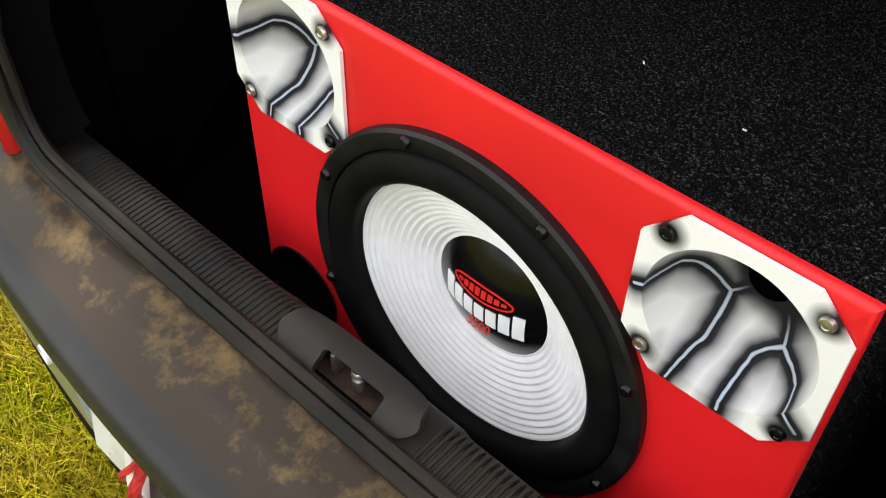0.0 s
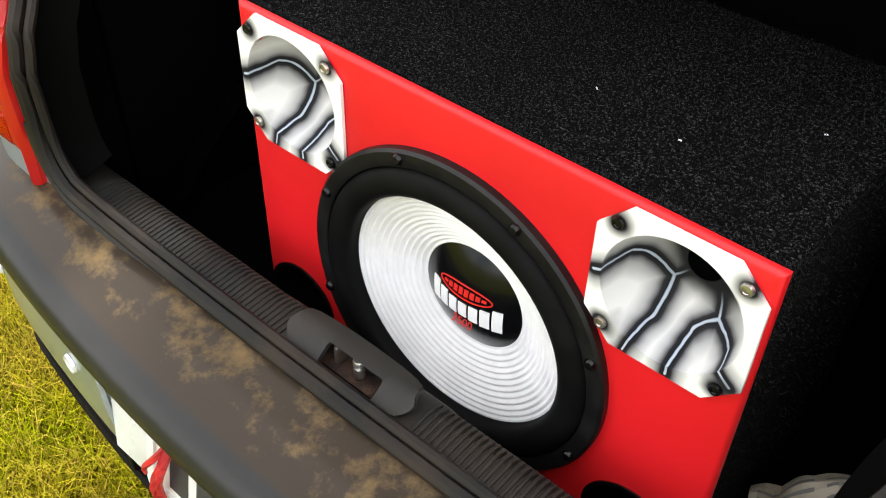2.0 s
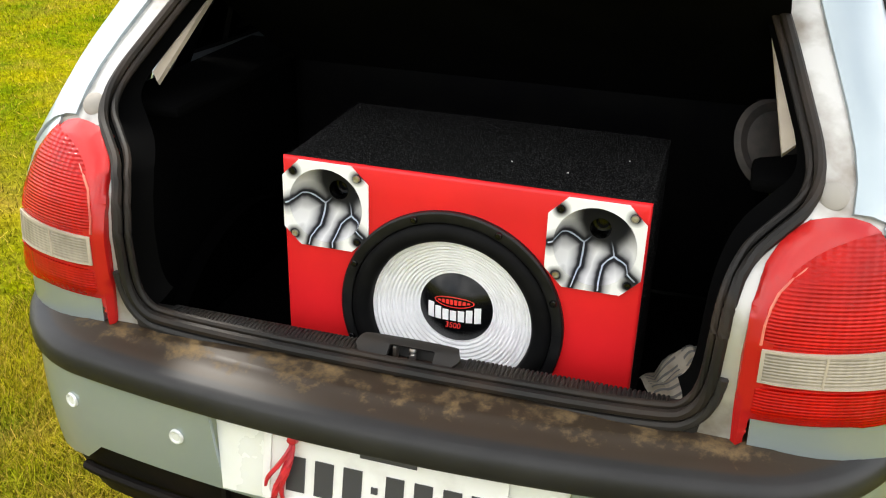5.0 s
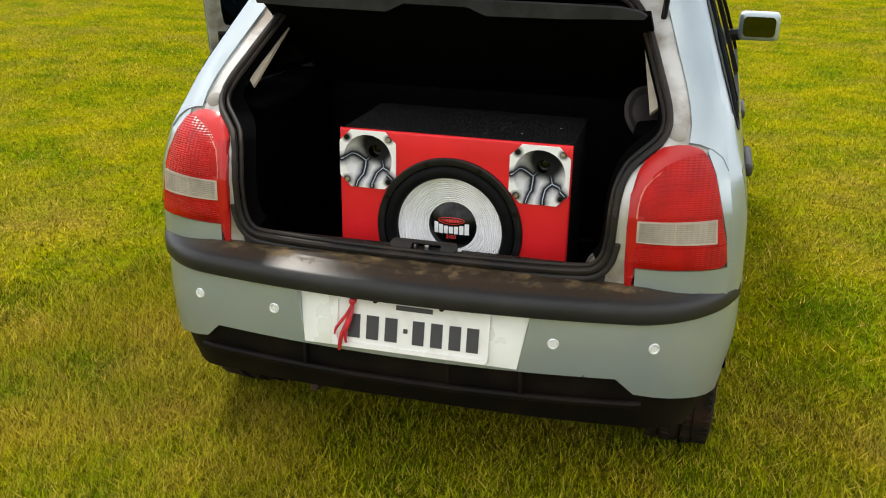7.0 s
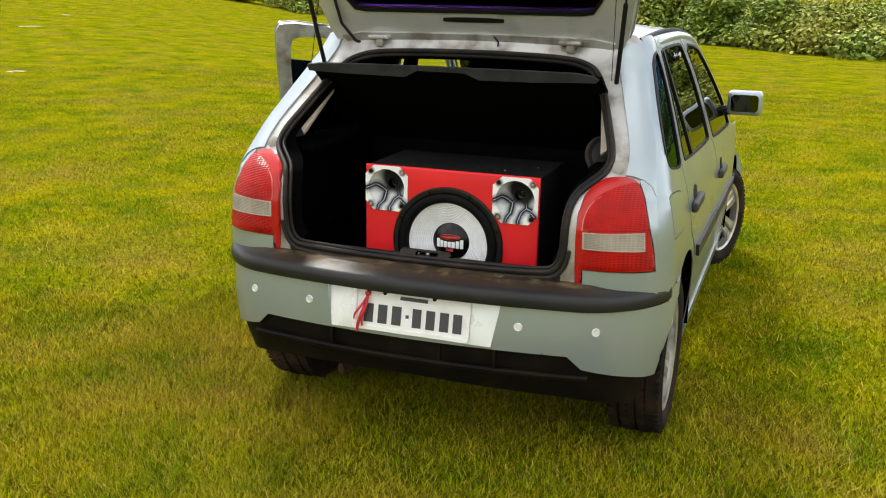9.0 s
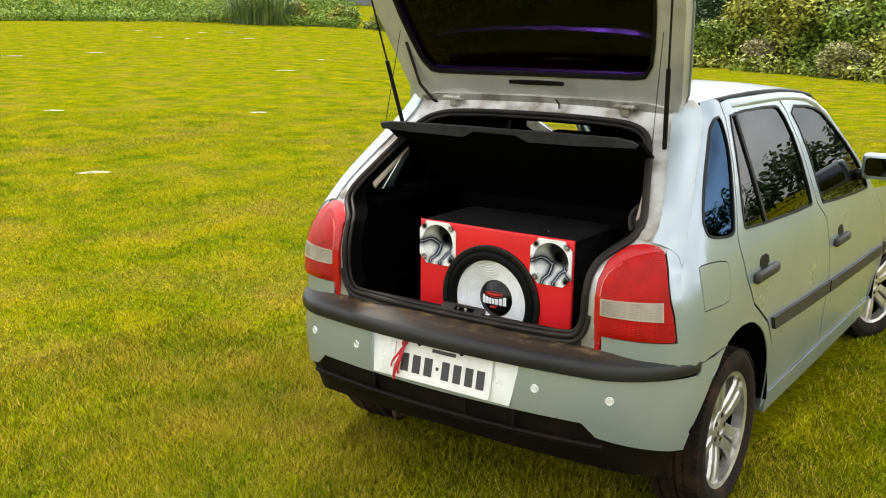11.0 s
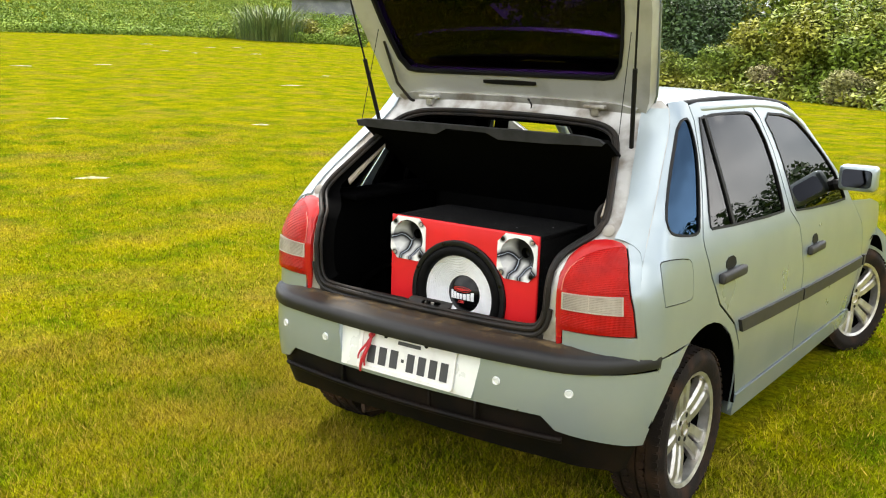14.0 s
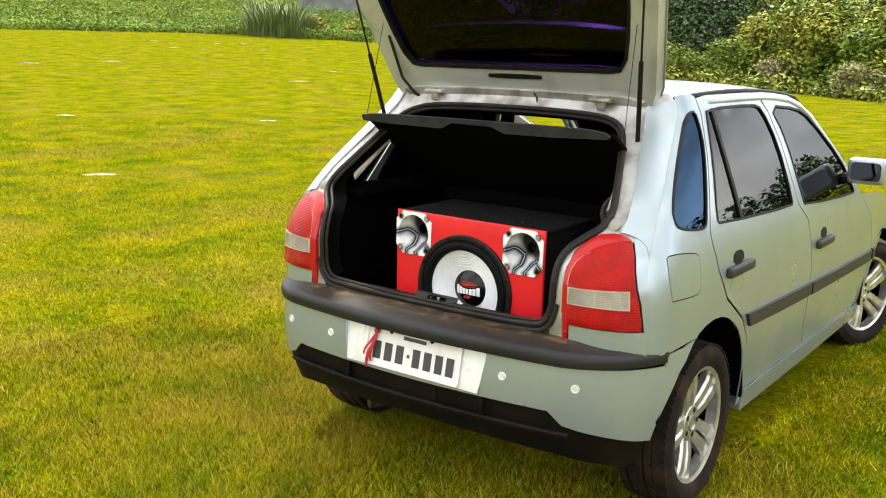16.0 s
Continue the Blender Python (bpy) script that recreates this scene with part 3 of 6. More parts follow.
def half_w(z):
    return table(z, [(0.2, 0.760), (0.3, 0.775), (0.4, 0.787), (0.5, 0.797), (0.6, 0.803), (0.7, 0.804), (0.8, 0.800), (0.88, 0.791), (0.94, 0.778), (1.0, 0.760), (1.1, 0.727), (1.2, 0.692), (1.3, 0.656), (1.4, 0.620), (1.46, 0.59)])


def rear_y(z):
    return table(z, [(0.5, 0.198), (0.86, 0.198), (0.91, 0.210), (0.95, 0.234), (1.036, 0.332), (1.33, 0.673), (1.40, 0.718), (1.45, 0.74)])


CORNER = 0.19


def tight(z):
    return table(z, [(0.93, 1.0), (1.1, 0.6)])


def rear_surf(x, z):
    k = tight(z)
    f = min(1.0, max(0.0, (abs(x) - (half_w(z) - 0.25 * k)) / (0.25 * k)))
    return Vector((x, rear_y(z) + CORNER * k * (1 - math.sqrt(1 - f * f)), z))


def side_surf(y, z):
    k = tight(z)
    c = rear_y(z) + CORNER * k
    f = min(1.0, max(0.0, (c - y) / (CORNER * k)))
    x = half_w(z) - 0.25 * k + 0.25 * k * math.sqrt(1 - f * f)
    if y > 2.8:
        x -= 0.09 * ((y - 2.8) / 0.9) ** 2
    return Vector((x, y, z))


def rear_edge(z):
    return rear_y(z) + 0.473 * CORNER * tight(z)


def edge_x(z):
    return half_w(z) - 0.0375 * tight(z)


# the bumper's run in plan, by the length along it from the middle
RUN = []
for i in range(56):
    RUN.append((i * 0.01, 0.073 + 0.15 * (i * 0.01) ** 2))
for i in range(1, 46):
    a = radians(2 * i)
    x = 0.55 + 0.258 * math.sin(a)
    RUN.append((x, 0.073 + 0.15 * x * x + 0.30 * (1 - math.cos(a))))
for i in range(1, 30):
    RUN.append((0.808 - 0.0003 * i, RUN[100][1] + 0.01 * i))
RUN = np.array(RUN)
RUN_S = np.concatenate([[0], np.cumsum(np.hypot(*np.diff(RUN, axis=0).T))])


def run_at(s):
    x, y = np.interp(abs(s), RUN_S, RUN[:, 0]), np.interp(abs(s), RUN_S, RUN[:, 1])
    return math.copysign(x, s), y


def bumper_surf(s, z):
    x, y = run_at(s)
    k = 0.020 * ((z - 0.55) / 0.2) ** 2
    if z < 0.5:
        k += 0.05 * (0.5 - z)
    w = min(1.0, max(0.0, (y - 0.12) / 0.3))
    return Vector((x - math.copysign(k, x) * w, y + k * (1 - w), z))


def s_at_y(y):
    return float(np.interp(y, RUN[60:, 1], RUN_S[60:]))


car = thing("hatchback_car", "silver hatchback car with open tailgate parked on lawn", "car")
RIGHT, LEFT = (1, 0, 0), (-1, 0, 0)


def both(name, bm, material, parent, label="", **kw):
    m = mirror_bm(bm)
    return part(name, bm, material, parent, label, **kw), part(name, m, material, parent, label, **kw)


# quarter panels
arc = [(0.74 + 0.40 * math.cos(radians(a)), 0.285 + 0.40 * math.sin(radians(a))) for a in range(110, -1, -10)]
gap1 = [(1.18, 0.40), (1.105, 0.53), (1.025, 0.623), (0.85, 0.731), (0.768, 0.842), (0.732, 0.95), (0.735, 0.985), (0.80, 1.10), (0.862, 1.217), (0.902, 1.358), (0.89, 1.415)]
rear_line = [(rear_edge(z), z) for z in np.arange(1.42, 0.66, -0.04)]
qwin = chaikin([(0.80, 1.366), (0.856, 1.369), (0.866, 1.31), (0.857, 1.25), (0.812, 1.157), (0.73, 1.02), (0.71, 1.0), (0.66, 0.995), (0.532, 1.012), (0.482, 1.03), (0.480, 1.08), (0.58, 1.181), (0.715, 1.300), (0.765, 1.345)], 1)
quarter = [(0.29, 0.655), (0.60, 0.655), *arc, (1.14, 0.25), (1.175, 0.25), *gap1, (0.86, 1.425), *rear_line]
fuel = chaikin([(0.375, 0.815), (0.37, 0.945), (0.40, 0.958), (0.59, 0.937), (0.618, 0.915), (0.608, 0.81), (0.58, 0.797), (0.40, 0.812)], 1)
both("quarter_panel", panel(quarter, side_surf, [qwin, fuel], 0.045, 0.004, toward=RIGHT), PAINT, car)
part("fuel_flap", panel(shrink(fuel, 0.0035), side_surf, [], 0.05, 0.004, 0.0005, RIGHT), PAINT, car, "silver fuel flap")
part("fuel_recess", panel(shrink(fuel, -0.01), side_surf, [], 0.08, 0.003, -0.008, RIGHT), TRIM, car)
both("quarter_window_trim", panel(shrink(qwin, -0.002), side_surf, [shrink(qwin, 0.006)], 0.03, 0.012, 0.003, RIGHT), TRIM, car)
both("quarter_window", panel(shrink(qwin, 0.004), side_surf, [], 0.06, 0.004, -0.003, RIGHT), DARK_TINT, car, "dark tinted quarter window")

# doors
rear_door_line = [(1.188, 0.31), (1.112, 0.533), (1.031, 0.630), (0.857, 0.737), (0.776, 0.846), (0.740, 0.95), (0.743, 0.983), (0.807, 1.097), (0.869, 1.215), (0.909, 1.357), (0.897, 1.41), (1.0, 1.418), (1.50, 1.415), (1.59, 1.34), (1.650, 1.22), (1.692, 0.965), (1.79, 0.89), (1.862, 0.68), (1.876, 0.43), (1.925, 0.31)]
rwin = chaikin([(0.957, 1.372), (1.44, 1.373), (1.53, 1.355), (1.615, 1.218), (1.632, 0.985), (1.60, 0.965), (0.835, 0.992), (0.812, 1.01), (0.895, 1.189), (0.945, 1.34)], 1)
front_door_line = [(1.933, 0.31), (1.884, 0.43), (1.870, 0.68), (1.797, 0.893), (1.700, 0.968), (1.658, 1.222), (1.598, 1.343), (1.53, 1.412), (1.75, 1.405), (1.99, 1.375), (2.17, 1.308), (2.52, 1.062), (2.68, 0.907), (2.89, 0.76), (2.972, 0.585), (2.955, 0.36), (2.90, 0.31)]
fwin = chaikin([(1.625, 1.362), (1.961, 1.342), (2.125, 1.295), (2.44, 1.095), (2.56, 0.94), (2.54, 0.918), (1.78, 0.950), (1.758, 0.97), (1.722, 1.236)], 1)


def door(name, line, win, moulding, handle, where, side, label):
    """A door skin with its window, trim, moulding and handle; side -1 mirrors it. where: its parent."""
    f = (lambda b: b) if side > 0 else mirror_bm
    skin = part(name, f(panel(line, side_surf, [win], 0.05, 0.004, toward=RIGHT)), PAINT, where, label)
    part("inner_panel", f(panel(shrink(line, 0.02), side_surf, [shrink(win, -0.01)], 0.12, 0.02, -0.03, RIGHT)), DARK, skin)
    part("window_trim", f(panel(shrink(win, -0.003), side_surf, [shrink(win, 0.006)], 0.04, 0.012, 0.003, RIGHT)), TRIM, skin)
    part("window_pane", f(panel(shrink(win, 0.005), side_surf, [], 0.08, 0.004, -0.004, RIGHT)), TINT, skin, "dark tinted window")
    if moulding:
        part("moulding", f(panel(moulding, side_surf, [], 0.04, 0.016, 0.013, RIGHT)), PLASTIC, skin, "black rubbing strip")
    y0, y1, z = handle
    h = bmesh.new()
    x = side_surf((y0 + y1) / 2, z).x
    block(x - 0.004, x + 0.024, y0, y1, z - 0.018, z + 0.020, 0.011, 3, h)
    part("door_handle", f(h), PLASTIC, skin, "black door handle")
    part("handle_flap", f(panel(chaikin([(y0 + 0.07, z + 0.018), (y1 - 0.06, z + 0.018), (y1 - 0.07, z + 0.062), (y0 + 0.08, z + 0.062)], 1), side_surf, [], 0.05, 0.004, 0.002, RIGHT)), TRIM, skin)
    return skin


rear_mould = [(1.062, 0.636), (1.45, 0.620), (1.862, 0.606), (1.872, 0.552), (1.47, 0.566), (1.095, 0.584)]
front_mould = [(1.882, 0.604), (2.4, 0.592), (2.945, 0.583), (2.955, 0.527), (2.4, 0.538), (1.892, 0.550)]
door("rear_door", rear_door_line, rwin, rear_mould, (0.835, 1.074, 0.825), car, 1, "silver rear door")
door("rear_door", rear_door_line, rwin, rear_mould, (0.835, 1.074, 0.825), car, -1, "silver rear door")
door("front_door", front_door_line, fwin, front_mould, (1.905, 2.125, 0.765), car, 1, "silver front door")
for sgn in (1, -1):
    bar = panel([(1.000, 1.372), (1.022, 1.372), (1.054, 0.986), (1.030, 0.986)], side_surf, [], 0.06, 0.012, 0.002, RIGHT)
    part("window_divider", bar if sgn > 0 else mirror_bm(bar), TRIM, car)

# the left front door stands open on its front hinge, its window lowered
hinge = Matrix.Translation((-0.78, 2.72, 0)) @ Matrix.Rotation(radians(-52), 4, 'Z') @ Matrix.Translation((0.78, -2.72, 0))
od_line = [(1.78, 0.31), (1.72, 0.60), (1.69, 0.97), (1.66, 1.22), (1.65, 1.36), (1.67, 1.395), (1.75, 1.402), (1.99, 1.375), (2.17, 1.308), (2.52, 1.062), (2.68, 0.907), (2.72, 0.76), (2.73, 0.45), (2.68, 0.31)]
od_win = chaikin([(1.735, 1.345), (1.961, 1.33), (2.125, 1.275), (2.44, 1.06), (2.54, 0.94), (1.78, 0.96), (1.745, 1.0), (1.72, 1.236)], 1)


def door_piece(b):
    return moved(mirror_bm(b), hinge)


skin = part("open_front_door", door_piece(panel(od_line, side_surf, [od_win], 0.05, 0.004, toward=RIGHT)), PAINT, car, "silver front door standing wide open")
part("door_frame", door_piece(panel(shrink(od_line, 0.004), side_surf, [shrink(od_win, -0.006)], 0.06, 0.030, -0.005, RIGHT)), JAMB, skin, "silver inner door frame")
card = [(1.80, 0.36), (1.755, 0.60), (1.735, 0.96), (2.60, 0.915), (2.66, 0.75), (2.66, 0.36)]
part("door_card", door_piece(panel(card, side_surf, [], 0.08, 0.03, -0.034, RIGHT)), TRIM, skin, "black inner door card")
part("window_trim", door_piece(panel(shrink(od_win, -0.008), side_surf, [shrink(od_win, 0.012)], 0.04, 0.035, -0.001, RIGHT)), JAMB, skin)
half_pane = [(1.735, 0.95), (2.56, 0.92), (2.42, 1.06), (2.30, 1.15), (1.728, 1.20)]
part("window_pane", door_piece(panel(half_pane, side_surf, [], 0.08, 0.004, -0.012, RIGHT)), DARK_TINT, skin, "half-lowered dark window")

# front wings, sills, bonnet and nose
farch = [(2.95, 0.25), (2.985, 0.36), (3.06, 0.47), (3.15, 0.56), (3.27, 0.62), (3.40, 0.635), (3.50, 0.60), (3.57, 0.50), (3.60, 0.30)]
wing = [(2.685, 0.905), (2.895, 0.763), (2.978, 0.587), (2.960, 0.36), (2.92, 0.25), *farch, (3.68, 0.30), (3.76, 0.45), (3.76, 0.66), (3.5, 0.80), (3.1, 0.87)]
both("front_wing", panel(wing, side_surf, [], 0.06, 0.004, toward=RIGHT), PAINT, car, "silver front wing")
both("wing_moulding", panel([(2.99, 0.582), (3.035, 0.580), (3.052, 0.523), (2.998, 0.526)], side_surf, [], 0.04, 0.016, 0.013, RIGHT), PLASTIC, car)
sill = [(1.19, 0.215), (1.175, 0.25), (1.19, 0.303), (2.0, 0.303), (2.90, 0.303), (2.935, 0.25), (2.90, 0.225), (2.0, 0.215)]
both("side_sill", panel(sill, side_surf, [], 0.05, 0.045, 0.006, RIGHT), PAINT, car, "dusty silver side sill")


def bonnet(x, y):
    return Vector((x, y, 0.90 - 0.05 * (y - 2.7) - 0.12 * max(0, (y - 3.2) / 0.55) ** 2 - 0.06 * (x / 0.7) ** 2))


part("bonnet", panel([(-0.70, 2.72), (0.70, 2.72), (0.66, 3.4), (0.55, 3.72), (0, 3.78), (-0.55, 3.72), (-0.66, 3.4)], bonnet, [], 0.12, 0.01, toward=(0, 0, 1)), PAINT, car)
nose = tube([(-0.72, 3.52, 0.46), (-0.60, 3.72, 0.46), (-0.3, 3.80, 0.46), (0.3, 3.80, 0.46), (0.60, 3.72, 0.46), (0.72, 3.52, 0.46)], 0.12, 12)
for v in nose.verts:
    v.co.z = 0.46 + (v.co.z - 0.46) * 1.7
part("front_bumper", nose, PAINT, car)


def roof(x, y):
    return Vector((x, y, 1.452 - 0.030 * (x / 0.62) ** 4 - 0.012 * (x / 0.62) ** 2 - 0.032 * ((y - 1.4) / 0.75) ** 2))


part("roof", panel([(-0.565, 0.80), (0, 0.745), (0.565, 0.80), (0.575, 1.2), (0.575, 1.6), (0.54, 2.05), (0, 2.10), (-0.54, 2.05), (-0.575, 1.6), (-0.575, 1.2)], roof, [], 0.08, 0.008, toward=(0, 0, 1)), PAINT, car, "silver roof")
part("headliner", panel([(-0.54, 0.86), (0.54, 0.86), (0.55, 1.9), (-0.55, 1.9)], roof, [], 0.15, 0.006, -0.035, (0, 0, 1)), LINER, car)
rail_pts = [(0.586, 0.79, 1.409), (0.590, 0.88, 1.414), (0.590, 1.08, 1.421), (0.590, 1.275, 1.424), (0.590, 1.46, 1.422), (0.590, 1.65, 1.416), (0.592, 1.90, 1.400), (0.600, 2.05, 1.381), (0.640, 2.25, 1.275), (0.695, 2.55, 1.060)]
both("roof_strip", tube(rail_pts, 0.010, 8), TRIM, car, "black roof gutter strip")
both("roof_rail", tube([(0.578, 0.87, 1.384), (0.590, 0.93, 1.386), (0.598, 1.0, 1.390), (0.600, 1.2, 1.392), (0.600, 1.4, 1.392), (0.600, 1.6, 1.389), (0.604, 1.75, 1.382), (0.61, 1.9, 1.370), (0.622, 2.03, 1.34), (0.64, 2.15, 1.285), (0.695, 2.5, 1.055), (0.72, 2.7, 0.90)], [0.010, 0.018] + [0.026] * 10, 12), PAINT, car)


def screen(x, v):
    return Vector((x, 2.08 + 0.66 * v - 0.06 * (x / 0.6) ** 2, 1.40 - 0.48 * v))


part("windscreen", panel([(-0.56, 0), (0.56, 0), (0.68, 1), (-0.68, 1)], screen, [], 0.15, 0.004, toward=(0, 1, 1)), CLEAR, car)
for sx in (-1, 1):
    part("b_pillar", tube([(sx * 0.575, 1.58, 1.38), (sx * 0.68, 1.70, 0.98), (sx * 0.74, 1.78, 0.6)], 0.03, 8), TRIM, car)

# door mirrors
both("mirror_arm", tube([(0.69, 2.44, 0.990), (0.80, 2.435, 1.01)], 0.026, 8), TRIM, car)
mir = block(0.776, 0.945, 2.39, 2.48, 0.985, 1.105, 0.022, 4)
mr, ml = both("door_mirror", mir, PAINT, car, "silver door mirror")
part("mirror_glass", panel(rrect(0.794, 0.927, 1.003, 1.087, 0.02), lambda x, z: Vector((x, 2.3885, z)), [], 0.1, 0.003, 0, (0, -1, 0)), CHROME, mr, "mirror glass with a dark reflection in its colour")
bpy.data.objects.remove(ml)

# the frame round the tailgate opening
open_r = [(0.426, 0.708), (0.468, 0.730), (0.487, 0.775), (0.490, 0.85), (0.493, 0.91), (0.507, 0.960), (0.545, 0.992), (0.580, 1.020), (0.592, 1.053), (0.584, 1.09), (0.567, 1.127), (0.521, 1.228), (0.487, 1.288), (0.444, 1.325), (0.346, 1.347)]
opening = [(-0.0, 0.700)] + open_r + [(0.0, 1.353)] + [(-x, z) for x, z in reversed(open_r)]
edge_r = [(0.53, 0.665), (0.526, 0.713), (0.530, 0.84), (0.544, 0.957), (0.584, 1.010), (0.656, 1.005), (0.690, 0.992)] + [(0.712, 0.976), (0.735, 0.945), (edge_x(0.925), 0.925)] + [(edge_x(z), z) for z in np.arange(0.96, 1.42, 0.04)] + [(0.57, 1.425)]
frame_line = [(0.0, 0.665)] + edge_r + [(0, 1.437)] + [(-x, z) for x, z in reversed(edge_r)]
part("hatch_frame", panel(frame_line, rear_surf, [opening], 0.035, 0.004, toward=(0, -1, 0)), JAMB, car, "dusty silver frame round the boot opening")
seal_line = chaikin(opening, 3)
part("weatherstrip", tube([rear_surf(x, z) + Vector((0, -0.006, 0.002)) for x, z in seal_line], 0.009, 8, True), RUBBER, car, "black rubber weatherstrip")
inner = shrink(seal_line, 0.013)
part("inner_seal", tube([rear_surf(x, z) + Vector((0, 0.004, 0)) for x, z in inner], 0.0065, 8, True), RUBBER, car)
for sx in (-1, 1):
    p = rear_surf(sx * 0.612, 1.036)
    cap = moved(lathe([(0.0, 0.0), (0.019, 0.0), (0.021, -0.004), (0.0155, -0.008), (0.0, -0.0085)], 24), Matrix.Translation(p + Vector((0, -0.001, 0))) @ Matrix.Rotation(radians(-35), 4, 'X'))
    pil = [(0.640, 1.016), (0.664, 1.013), (0.696, 1.001), (0.720, 0.983), (edge_x(0.955) - 0.003, 0.957), *[(edge_x(z) - 0.003, z) for z in np.arange(1.0, 1.39, 0.04)], (edge_x(1.40) - 0.004, 1.398), (0.522, 1.395), (0.528, 1.350), (0.547, 1.300), (0.577, 1.228), (0.618, 1.132), (0.634, 1.085), (0.641, 1.050)]
    sk = panel(pil, rear_surf, [], 0.035, 0.010, 0.006, (0, -1, 0))
    part("pillar_skin", sk if sx > 0 else mirror_bm(sk), PAINT, car, "silver rear pillar")
    part("rubber_stop", cap, LINER, car, "worn round buffer stop")
flange = bmesh.new()
rings = []
for k, (d, y) in enumerate(((0.006, 0.0), (0.012, 0.035), (0.03, 0.055))):
    rings.append([flange.verts.new(rear_surf(x, z) + Vector((0, y, 0))) for x, z in shrink(seal_line, d)])
for a, b in zip(rings, rings[1:]):
    for i in range(len(a)):
        if seal_line[i][1] < 0.722:
            continue
        flange.faces.new([a[i], a[(i + 1) % len(a)], b[(i + 1) % len(b)], b[i]])
part("opening_flange", flange, DARK, car)

# tail lamps, the painted edge round each and the panel under it
lamp_outer = [(0.753, 0.735), (0.742, 0.818), (0.722, 0.895), (0.704, 0.955), (0.681, 0.997)]
lamp_line = [(0.525, 0.682), (0.540, 0.685), (0.545, 0.738), *lamp_outer, (0.664, 1.007), (0.640, 1.013), (0.612, 1.013), (0.582, 1.008), (0.553, 0.990), (0.532, 0.960), (0.522, 0.908), (0.519, 0.835), (0.521, 0.750)]
lens_line = [(0.544, 0.744), *[(x - 0.002, z + 0.003) for x, z in lamp_outer[:1]], *[(x - 0.002, z) for x, z in lamp_outer[1:-1]], (0.679, 0.995), (0.638, 0.987), (0.596, 0.971), (0.558, 0.943), (0.543, 0.905), (0.541, 0.850)]
band = (0.800, 0.863)


def edge_dist(x, z, poly):
    best = 1.0
    for i in range(len(poly)):
        (ax, az), (bx, bz) = poly[i - 1], poly[i]
        dx, dz = bx - ax, bz - az
        t = min(1.0, max(0.0, ((x - ax) * dx + (z - az) * dz) / (dx * dx + dz * dz)))
        best = min(best, math.hypot(x - ax - t * dx, z - az - t * dz))
    return best


def pillowed(poly, rise, width):
    """The rear skin raised over the outline, with a rounded shoulder of this width."""
    def surf(x, z):
        f = 1 - min(1.0, edge_dist(x, z, poly) / width)
        return rear_surf(x, z) + Vector((0, -rise * math.sqrt(max(0.0, 1 - f * f)), 0))
    return surf


def clip(poly, z0, z1):
    def cut(p, zc, keep):
        out = []
        for i in range(len(p)):
            a, b = p[i], p[(i + 1) % len(p)]
            ka, kb = keep(a[1]), keep(b[1])
            if ka:
                out.append(a)
            if ka != kb:
                t = (zc - a[1]) / (b[1] - a[1])
                out.append((a[0] + (b[0] - a[0]) * t, zc))
        return out
    return cut(cut(poly, z0, lambda z: z >= z0), z1, lambda z: z <= z1)


